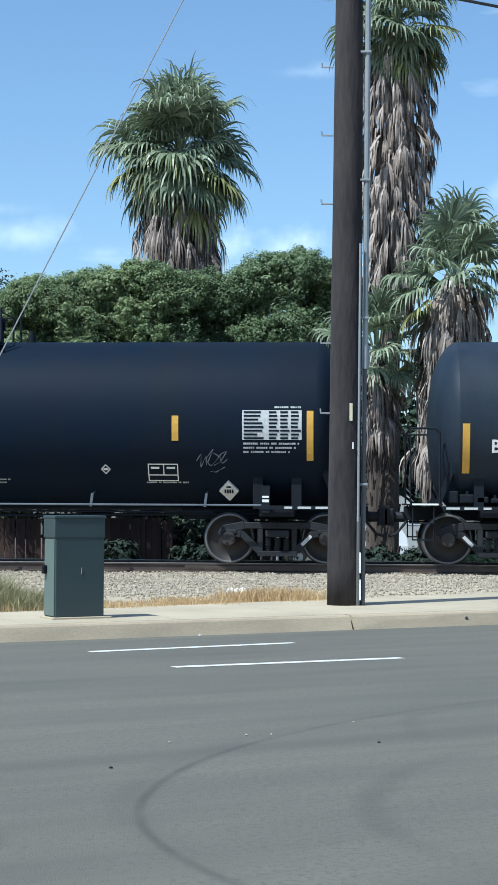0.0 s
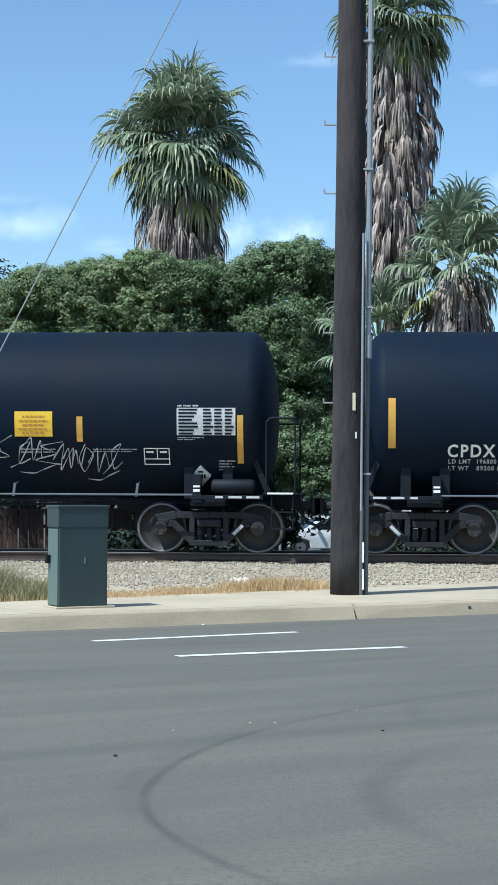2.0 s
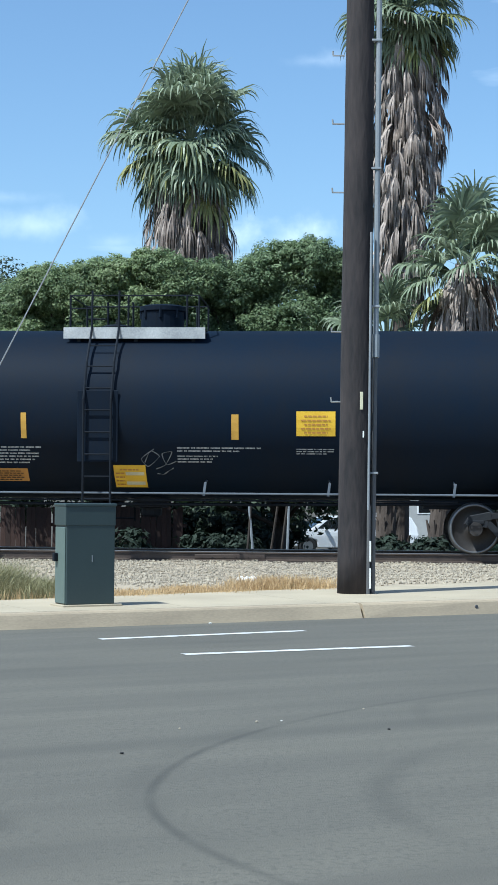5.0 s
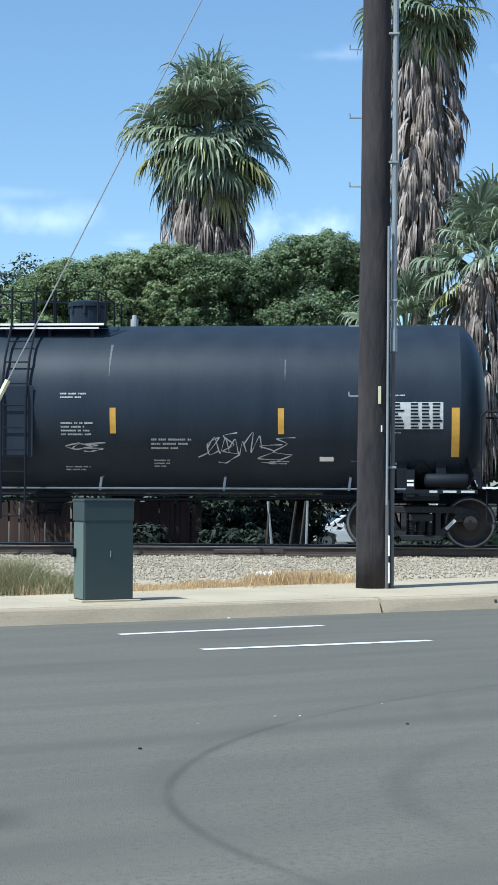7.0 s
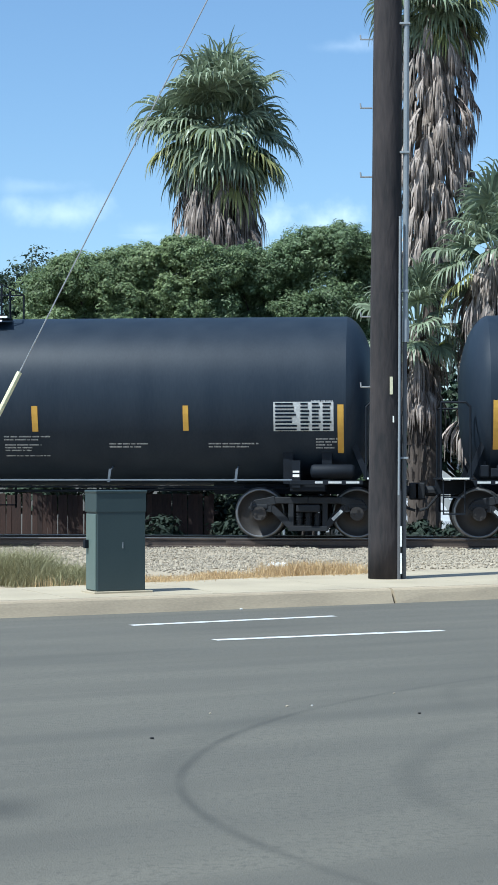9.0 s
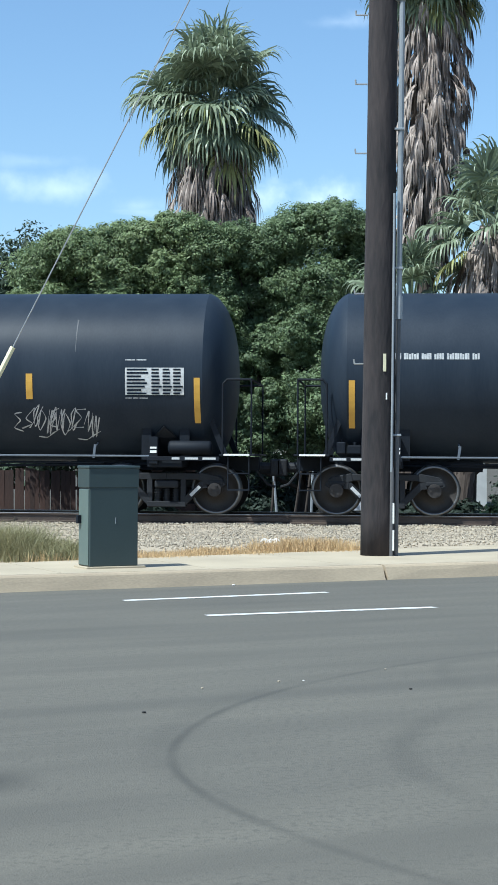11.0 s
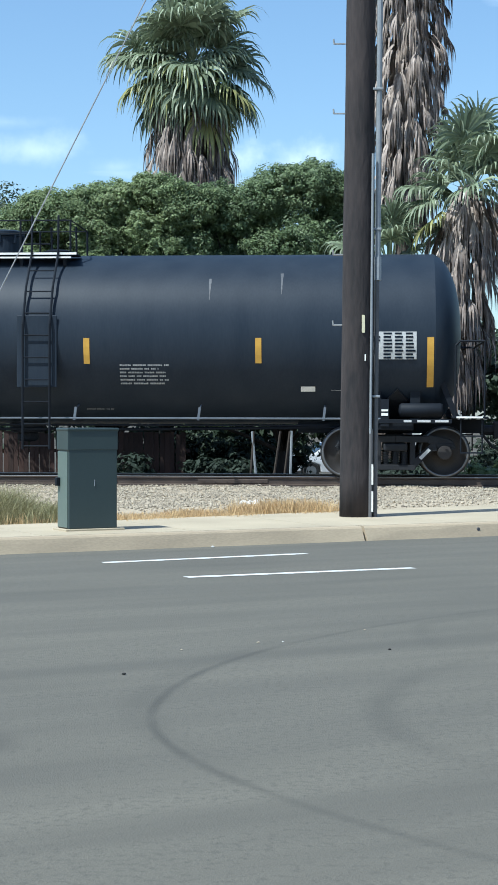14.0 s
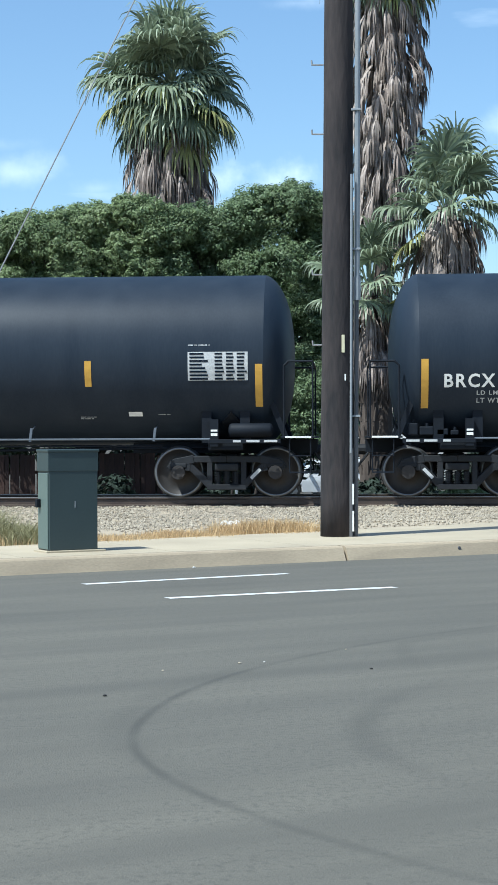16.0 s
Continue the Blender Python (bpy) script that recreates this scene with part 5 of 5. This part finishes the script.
def tree(label, x, y, blobs, per, size, material, seed, name="tree"):
    rs = np.random.RandomState(seed)
    base = ground_z(x, y)
    t = thing(name, label, "tree", pose(x, y, base))
    bm = bmesh.new()
    zf = min(b[2] for b in blobs) - base
    rod(bm, (0, 0, -0.1), (0.1, 0.05, zf * 0.6), 0.26, 0.18, 10)
    for bx, by, bz, br in blobs[::4]:
        mid = Vector(((bx - x) * 0.35, (by - y) * 0.35, zf * 0.6 + (bz - base - zf * 0.6) * 0.4))
        rod(bm, (0.1, 0.05, zf * 0.58), mid, 0.08, 0.05, 6)
        rod(bm, mid, (bx - x, by - y, bz - base), 0.05, 0.02, 6)
    part("trunk", bm, "bark", t)
    v, f = leaf_cloud(rs, [(bx - x, by - y, bz - base, br) for bx, by, bz, br in blobs], per, size)
    c = cards("crown", v, f, material, t)
    return t


def fill_blobs(seed, x0, x1, y0, y1, z0, top, n, r0, r1, slope=0.0):
    """Lobes of a crown: an even skyline first, then a closed body below it."""
    rnd = random.Random(seed)
    out = []
    sky = n // 3
    for i in range(n):
        r = rnd.uniform(r0, r1)
        if i < sky:
            x = x0 + (x1 - x0) * (i + rnd.uniform(0.1, 0.9)) / sky
            out.append((x, rnd.uniform(y0, y0 + 0.6 * (y1 - y0)), top(x) - r * rnd.uniform(0.78, 1.25), r))
        else:
            k = i - sky
            x = x0 + (x1 - x0) * ((k * 0.618) % 1.0)
            zt = top(x) - r * 1.1
            up = (k + rnd.random()) / (n - sky)
            out.append((x, rnd.uniform(y0, y1) - slope * (1 - up), z0 + (zt - z0) * up, r))
    return out


def frond_mesh(rnd, az, el, petiole, blade, spread, nseg, sag, width, crook=0.0):
    """One fan leaf: a bending stalk and split segments whose tips hang by their weight."""
    verts, faces = [], []
    down = Vector((0, 0, -1))

    def strip(pts, side, ws):
        k = len(verts)
        for p, n, w in zip(pts, side, ws):
            verts.append(tuple(p - n * w))
            verts.append(tuple(p + n * w))
        for i in range(len(pts) - 1):
            faces.append((k + 2 * i, k + 2 * i + 1, k + 2 * i + 3, k + 2 * i + 2))
    ca, sa, ce, se = math.cos(radians(az)), math.sin(radians(az)), math.cos(radians(el)), math.sin(radians(el))
    d = Vector((ca * ce, sa * ce, se))
    side = Vector((-sa, ca, 0))
    p = Vector((0, 0, 0))
    stalk = [p.copy()]
    for i in range(5):
        d = (d + down * 0.05 * sag * (0.3 + max(0.0, d.xy.length))).normalized()
        p = p + d * petiole / 5
        stalk.append(p.copy())
    strip(stalk, [side] * 6, (0.035, 0.03, 0.026, 0.022, 0.02, 0.016))
    roll = radians(rnd.uniform(-30, 30))
    up = side.cross(d) * -1
    sd = (side * math.cos(roll) + up * math.sin(roll)).normalized()
    upn = d.cross(sd)
    for i in range(nseg):
        f = 2 * i / (nseg - 1) - 1
        a = radians(spread) * f
        q = (d * math.cos(a) + sd * math.sin(a) + upn * (0.16 * abs(f) + rnd.uniform(-0.04, 0.04))).normalized()
        ln = blade * (1 - 0.28 * abs(f) ** 2) * rnd.uniform(0.85, 1.12)
        x = p.copy()
        pts = [x.copy()]
        limp = sag * rnd.uniform(0.7, 1.4)
        n0 = (sd * math.cos(a) - d * math.sin(a)).normalized()
        n0 = (n0 + upn * (0.45 if i % 2 else -0.45)).normalized()
        sides = [n0]
        for k in range(6):
            g = (0.01, 0.03, 0.12, 0.45, 0.9, 1.2)[k] * limp
            q = (q + down * g + Vector((rnd.uniform(-1, 1), rnd.uniform(-1, 1), rnd.uniform(-1, 1))) * crook).normalized()
            x = x + q * ln / 6
            pts.append(x.copy())
            sides.append((n0 - q * n0.dot(q)).normalized())
        strip(pts, sides, [width * w for w in (0.25, 0.62, 0.95, 1.0, 0.6, 0.34, 0.06)])
    me = bpy.data.meshes.new("frond")
    me.from_pydata(verts, [], faces)
    me.update()
    return me


def palm(label, x, y, zc, reach, nf, skirt, lean, seed, nskirt, yellow=0.15, low=-50, dry_len=1.0):
    """skirt: (height, radius) pairs from the crown downwards."""
    rnd = random.Random(seed)
    base = ground_z(x, y)
    t = thing("fan_palm", label, "palm tree", pose(x, y, base), "tall fan palms")
    H = zc - base

    def axis(z):
        return Vector((lean * (z / H), 0, z))
    bm = bmesh.new()
    pts = [axis(H * i / 14) for i in range(15)]
    for i in range(14):
        r = 0.26 - 0.07 * i / 14 + (0.14 if i == 0 else 0)
        rod(bm, pts[i] - Vector((0, 0, 0.1 if i == 0 else 0)), pts[i + 1], r, 0.26 - 0.07 * (i + 1) / 14, 12)
        for k in range(8):
            a = k * 0.785 + i
            rod(bm, pts[i] + Vector((0.22 * math.cos(a), 0.22 * math.sin(a), 0.1)), pts[i] + Vector((0.30 * math.cos(a), 0.30 * math.sin(a), 0.42)), 0.04, 0.015, 4)
    part("trunk", bm, "palmtrunk", t)
    heart = axis(H)
    for i in range(nf):
        f = (i + 0.5) / nf
        el = 86 - (86 - low) * f ** 1.05 + rnd.uniform(-20, 20) * min(1.0, f * 4)
        az = i * 137.5 + rnd.uniform(-45, 45)
        kind = "frondy" if el < 5 and rnd.random() < yellow * 2 else "frond"
        k = reach * rnd.uniform(0.86, 1.1)
        sag = 0.55 + 0.55 * f + rnd.uniform(-0.15, 0.25)
        stalk = rnd.uniform(0.24, 0.56)
        me = frond_mesh(rnd, az, el, stalk * k, 0.50 * k, rnd.uniform(95, 130), 25, sag, 0.015 * reach + 0.010)
        o = mesh_part("frond", me, kind, t)
        o.location = heart + Vector((0.12 * math.cos(radians(az)), 0.12 * math.sin(radians(az)), 0.18 - 0.55 * f))
    sz, sr = [q[0] - base for q in skirt][::-1], [q[1] for q in skirt][::-1]
    for i in range(nskirt):
        f = i / nskirt
        z = sz[-1] - (sz[-1] - sz[0]) * f
        az = i * 137.5 + rnd.uniform(-30, 30)
        w = float(np.interp(z, sz, sr)) * rnd.uniform(0.38, 1.03)
        el = rnd.uniform(-80, -48) if rnd.random() > 0.05 else rnd.uniform(-30, 0)
        me = frond_mesh(rnd, az, el, 0.35 * dry_len, dry_len * rnd.uniform(0.7, 1.35), rnd.uniform(8, 24), 10, 3.0, 0.027, 0.11)
        o = mesh_part("dry_frond", me, "dead", t)
        out = max(0.12, w - 0.15 * dry_len)
        o.location = axis(z + 0.35) + Vector((math.cos(radians(az)), math.sin(radians(az)), 0)) * out
    return t


def build_trees():
    def top(x):
        return float(np.interp(x, (-11.5, -10.1, -7.95, -5.85, -4.7, -2.9, -2.27, -1.31, -0.58, 0.3), (6.8, 7.15, 7.72, 7.95, 7.6, 7.95, 8.45, 8.32, 8.05, 7.85))) + 0.10 * math.sin(x * 4.1)
    tree("broad dense green broadleaf tree behind the tracks", -7.3, 47.5, fill_blobs(1, -10.0, -4.5, 45.6, 47.6, 1.7, top, 135, 0.45, 0.85, 1.9), 2700, 0.045, "leaf", 1)
    tree("dense dark green broadleaf tree with a rounded crown", -2.4, 47.8, fill_blobs(2, -4.9, -0.1, 46.0, 48.2, 1.3, top, 120, 0.45, 0.85, 1.9), 2700, 0.045, "leafdeep", 2)
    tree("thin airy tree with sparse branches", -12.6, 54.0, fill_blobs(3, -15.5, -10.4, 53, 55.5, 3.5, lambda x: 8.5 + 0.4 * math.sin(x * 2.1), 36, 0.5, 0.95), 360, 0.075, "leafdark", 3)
    # two filler trees: shade behind the crowns comes from their dark leaf colour
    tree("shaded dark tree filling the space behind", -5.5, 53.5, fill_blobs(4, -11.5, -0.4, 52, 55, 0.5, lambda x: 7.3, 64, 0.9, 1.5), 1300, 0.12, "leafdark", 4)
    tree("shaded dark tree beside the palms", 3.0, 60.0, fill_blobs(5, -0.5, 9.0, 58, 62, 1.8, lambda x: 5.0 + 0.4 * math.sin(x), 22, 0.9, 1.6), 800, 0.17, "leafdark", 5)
    # added shrubs fill the gap under the train; most carry shade in their colour
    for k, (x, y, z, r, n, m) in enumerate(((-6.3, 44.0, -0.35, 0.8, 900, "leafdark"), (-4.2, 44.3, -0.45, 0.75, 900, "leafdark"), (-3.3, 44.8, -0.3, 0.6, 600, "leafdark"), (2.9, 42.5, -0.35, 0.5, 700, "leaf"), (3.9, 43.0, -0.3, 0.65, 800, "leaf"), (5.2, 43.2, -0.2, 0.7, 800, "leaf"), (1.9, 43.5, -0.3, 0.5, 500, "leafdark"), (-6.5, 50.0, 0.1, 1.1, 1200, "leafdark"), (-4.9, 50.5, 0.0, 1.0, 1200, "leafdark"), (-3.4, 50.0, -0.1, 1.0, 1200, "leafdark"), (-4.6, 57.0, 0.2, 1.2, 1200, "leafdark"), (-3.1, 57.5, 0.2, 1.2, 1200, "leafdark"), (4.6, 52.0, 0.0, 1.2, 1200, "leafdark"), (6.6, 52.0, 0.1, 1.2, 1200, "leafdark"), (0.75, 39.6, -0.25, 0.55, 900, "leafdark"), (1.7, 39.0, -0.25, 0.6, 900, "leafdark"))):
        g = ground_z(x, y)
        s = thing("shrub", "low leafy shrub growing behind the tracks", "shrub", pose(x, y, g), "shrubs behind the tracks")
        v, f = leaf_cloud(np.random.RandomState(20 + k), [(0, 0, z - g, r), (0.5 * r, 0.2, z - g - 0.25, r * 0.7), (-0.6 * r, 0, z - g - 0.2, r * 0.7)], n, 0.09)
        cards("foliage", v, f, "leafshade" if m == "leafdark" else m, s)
        bm = bmesh.new()
        for q in range(5):
            rod(bm, (0, 0, -0.05), (0.35 * math.cos(q * 1.3), 0.2 * math.sin(q * 1.3), (z - g) * 0.9), 0.03, 0.012, 5)
        part("stem", bm, "bark", s)
    for k, (x, dx) in enumerate(((-3.05, 0.15), (-2.75, -0.2), (-2.2, 0.25), (-1.95, 0.05), (-2.5, 0.3))):
        g = ground_z(x, 44.0)
        bm = bmesh.new()
        pipe(bm, [(x, 44.0, g - 0.1), (x + dx * 0.4, 44.0, g + 0.9), (x + dx, 44.1, g + 2.2)], 0.035, 6)
        tagged(part("dead_stem", bm, "conduit" if k % 2 else "bark"), "bare grey upright stem beside the fence", "stem", "bare stems behind the tracks")


def build_palms():
    palm("tall fan palm with a round green crown and dry skirt", -5.82, 56.0, 13.15, 3.25, 108, ((12.0, 1.1), (11.0, 1.35), (9.8, 1.4), (8.6, 1.35)), 0.0, 11, 380, 0.10, -62, 1.25)
    palm("very tall fan palm with a long shaggy grey skirt", 0.98, 43.0, 13.65, 2.1, 80, ((13.0, 0.8), (12.4, 1.0), (11.4, 1.12), (9.6, 1.05), (7.8, 0.85), (6.2, 0.55)), 0.1, 12, 700, 0.03, -55, 0.75)
    palm("leaning fan palm with yellowing lower fronds", 1.75, 40.3, 6.72, 2.15, 34, ((6.6, 0.5), (5.9, 0.75), (5.2, 0.85), (3.6, 0.7), (2.2, 0.55)), 0.75, 13, 260, 0.16, -12)
    palm("short young fan palm with a dry skirt", 0.62, 41.0, 5.0, 1.8, 24, ((4.5, 0.4), (4.0, 0.45), (3.0, 0.4)), 0.0, 14, 80, 0.08, -15)
    palm("distant fan palm with a green crown", 6.5, 50.0, 11.0, 1.6, 45, ((10.2, 0.8), (8.6, 0.7)), 0.0, 15, 50)


def build_fence():
    fence = thing("board_fence", "weathered brown wooden board fence behind the tracks", "fence")
    bm = bmesh.new()
    slab(bm, -0.068, 0.068, -0.011, 0.011, 0, 2.15, 0.003)
    me = bpy.data.meshes.new("board")
    bm.to_mesh(me)
    bm.free()
    rnd = random.Random(4)
    for i in range(62):
        x = -13.6 + i * 0.143
        o = mesh_part("board", me, "fence", fence)
        o.location = (x, 44.9 + rnd.uniform(-0.01, 0.01), ground_z(x, 44.9) + rnd.uniform(-0.04, 0.03))
        o.rotation_euler.y = rnd.uniform(-0.012, 0.012)
    bm = bmesh.new()
    for z in (-0.75, 0.25):
        slab(bm, -13.7, -4.7, 44.93, 44.98, z, z + 0.09)
    part("fence_rail", bm, "fence", fence)


def build_suv(m, label):
    car = thing("parked_car", label, "car", m, "parked cars")
    side = [(-2.28, 0.42), (-2.30, 0.72), (-2.18, 0.92), (-1.25, 1.06), (-0.55, 1.52), (-0.2, 1.60), (1.5, 1.60), (1.95, 1.50), (2.22, 1.05), (2.28, 0.7), (2.24, 0.38), (1.85, 0.32), (1.78, 0.62), (1.38, 0.74), (0.98, 0.62), (0.92, 0.30), (-0.95, 0.30), (-1.02, 0.62), (-1.40, 0.74), (-1.78, 0.62), (-1.85, 0.34)]
    bm = bmesh.new()

    def inset(z):
        return 0.90 - 0.20 * max(0, z - 0.95) - 0.03 * abs(z - 0.7)
    a = [bm.verts.new((x, -inset(z), z)) for x, z in side]
    b = [bm.verts.new((x, inset(z), z)) for x, z in side]
    bm.faces.new(a)
    bm.faces.new(b[::-1])
    for i in range(len(side)):
        j = (i + 1) % len(side)
        bm.faces.new((a[j], a[i], b[i], b[j]))
    bmesh.ops.recalc_face_normals(bm, faces=bm.faces[:])
    bmesh.ops.bevel(bm, geom=bm.edges[:], offset=0.03, segments=2, affect="EDGES")
    body = part("body", bm, "carwhite", car)
    for q in (-1, 1):
        for pts in ([(-0.98, 1.09), (-0.50, 1.44), (0.18, 1.50), (0.18, 1.09)], [(0.26, 1.09), (0.26, 1.50), (1.05, 1.49), (1.10, 1.09)], [(1.18, 1.09), (1.14, 1.49), (1.62, 1.45), (1.78, 1.15)]):
            bm = bmesh.new()
            v = [bm.verts.new((x, q * (inset(z) + 0.006), z)) for x, z in pts]
            bm.faces.new(v if q < 0 else v[::-1])
            part("side_window", bm, "glass", body)
    bm = bmesh.new()
    v = [bm.verts.new(p) for p in ((-1.27, -0.72, 1.09), (-1.27, 0.72, 1.09), (-0.60, 0.66, 1.52), (-0.60, -0.66, 1.52))]
    bm.faces.new(v)
    part("windscreen", bm, "glass", body)
    for q in (-1, 1):
        bm = bmesh.new()
        slab(bm, -2.33, -2.02, q * 0.72 - 0.13, q * 0.72 + 0.13, 0.74, 0.86, 0.02)
        part("headlight", bm, "lens", body)
        bm = bmesh.new()
        slab(bm, -0.72, -0.58, q * 0.98 - 0.09, q * 0.98 + 0.09, 1.02, 1.16, 0.03)
        part("wing_mirror", bm, "carwhite", body)
    bm = bmesh.new()
    slab(bm, -2.34, -2.27, -0.55, 0.55, 0.45, 0.70, 0.02)
    part("grille", bm, "rubber", body)
    for x in (-1.40, 1.38):
        for q in (-1, 1):
            bm = bmesh.new()
            lathe(bm, [(-0.11, 0.22), (-0.11, 0.33), (-0.08, 0.36), (0.08, 0.36), (0.11, 0.33), (0.11, 0.22)], 24, "y")
            w = part("wheel", bm, "rubber", car)
            w.location = (x, q * 0.80, 0.36)
            bm = bmesh.new()
            rod(bm, (0, -0.115, 0), (0, 0.115, 0), 0.225, seg=20)
            part("rim", bm, "chrome", w)
    return car


def build_house(x0, x1, y0, y1, h, label, wins):
    g = ground_z((x0 + x1) / 2, y0)
    ho = thing("house", label, "house", pose(0, 0, g))
    bm = bmesh.new()
    slab(bm, x0, x1, y0, y1, -0.1, h)
    wall = part("wall", bm, "stucco", ho)
    bm = bmesh.new()
    ym = (y0 + y1) / 2
    v = [bm.verts.new(p) for p in ((x0 - 0.4, y0 - 0.5, h), (x1 + 0.4, y0 - 0.5, h), (x1 + 0.4, y1 + 0.5, h), (x0 - 0.4, y1 + 0.5, h), (x0 - 0.4, ym, h + 1.1), (x1 + 0.4, ym, h + 1.1))]
    for f in ((0, 1, 5, 4), (2, 3, 4, 5), (0, 4, 3), (1, 2, 5), (3, 2, 1, 0)):
        bm.faces.new([v[i] for i in f])
    part("roof", bm, "roof", ho)
    for wx in wins:
        bm = bmesh.new()
        slab(bm, wx - 0.5, wx + 0.5, y0 - 0.03, y0 + 0.02, 1.5, 2.6, 0.01)
        w = part("window", bm, "white", ho)
        bm = bmesh.new()
        slab(bm, wx - 0.43, wx + 0.43, y0 - 0.04, y0 - 0.032, 1.57, 2.53)
        part("pane", bm, "glass", w)


build_ground()
build_road()
build_kerb()
build_pole()
build_cabinet()
TRAIN = [tank_car(*c) for c in CARS]
build_palms()
build_trees()
build_fence()
gl = ground_z(0, 70)
build_suv(pose(-1.15, 70.0, gl, 0, 0, 20), "white parked sport utility car behind the tracks")
build_suv(pose(0.2, 75.0, gl, 0, 0, 8), "white parked car half hidden by another car")
build_house(-0.6, 5.2, 86, 94, 4.1, "pale stucco house with a grey roof behind the trees", (0.4, 3.4))
blades("dry_grass", "dry golden grass along the pavement edge", -2.9, -2.1, 17.25, 17.95, 4500, 0.085, "grassdry", 1)
blades("dry_grass", "short dry golden grass beside the pavement", -2.1, -1.35, 17.95, 18.6, 4500, 0.085, "grassdry", 5)
blades("dry_grass", "taller dry golden grass tuft beside the pole", -1.35, -0.42, 18.75, 19.35, 7000, 0.17, "grassdry", 2)
blades("verge_grass", "rough green and tan grass clump on the verge", -5.2, -3.75, 17.0, 18.2, 24000, 0.33, "grassgreen", 3, 1.6)
blades("verge_grass", "low green and tan grass beside the cabinet", -4.0, -3.2, 16.9, 17.8, 9000, 0.20, "grassgreen", 6, 1.6)
blades("dry_grass", "sparse dry grass at the back of the pavement", -3.6, -2.8, 16.6, 17.3, 700, 0.14, "grassdry", 4)
build_litter()
build_ballast()
build_track()

# ---- what moves: the train rolls past, its wheels turn ----
TRAVEL = ((0, 0.00), (0.5, 3.90), (1, 7.80), (1.5, 11.98), (2, 15.60), (2.5, 19.52), (3, 23.43), (3.2, 24.98), (5.3, 41.32), (5.5, 42.91), (6, 46.86), (6.5, 50.76), (7, 54.66), (7.5, 58.58), (8, 62.50), (8.5, 66.40), (9, 70.27), (9.2, 71.80), (11.3, 88.00), (11.5, 89.28), (12, 93.38), (12.5, 97.24), (13, 101.10), (13.5, 104.70), (14, 108.57), (14.5, 112.69), (15, 116.57), (15.5, 120.39), (16, 123.96))


def motions():
    ts, ds = [r[0] for r in TRAVEL], [r[1] for r in TRAVEL]
    for car, xc in TRAIN:
        walk(car, [(t, pose(xc + d, TRACK_Y, RAIL_TOP)) for t, d in TRAVEL])
    turn = [(k / 15, math.degrees(float(np.interp(k / 15, ts, ds)) / 0.457)) for k in range(241)]
    for w, x in WHEELS:
        walk(w, [(t, pose(x, 0, 0.457, 0, a % 360, 0)) for t, a in turn])


motions()
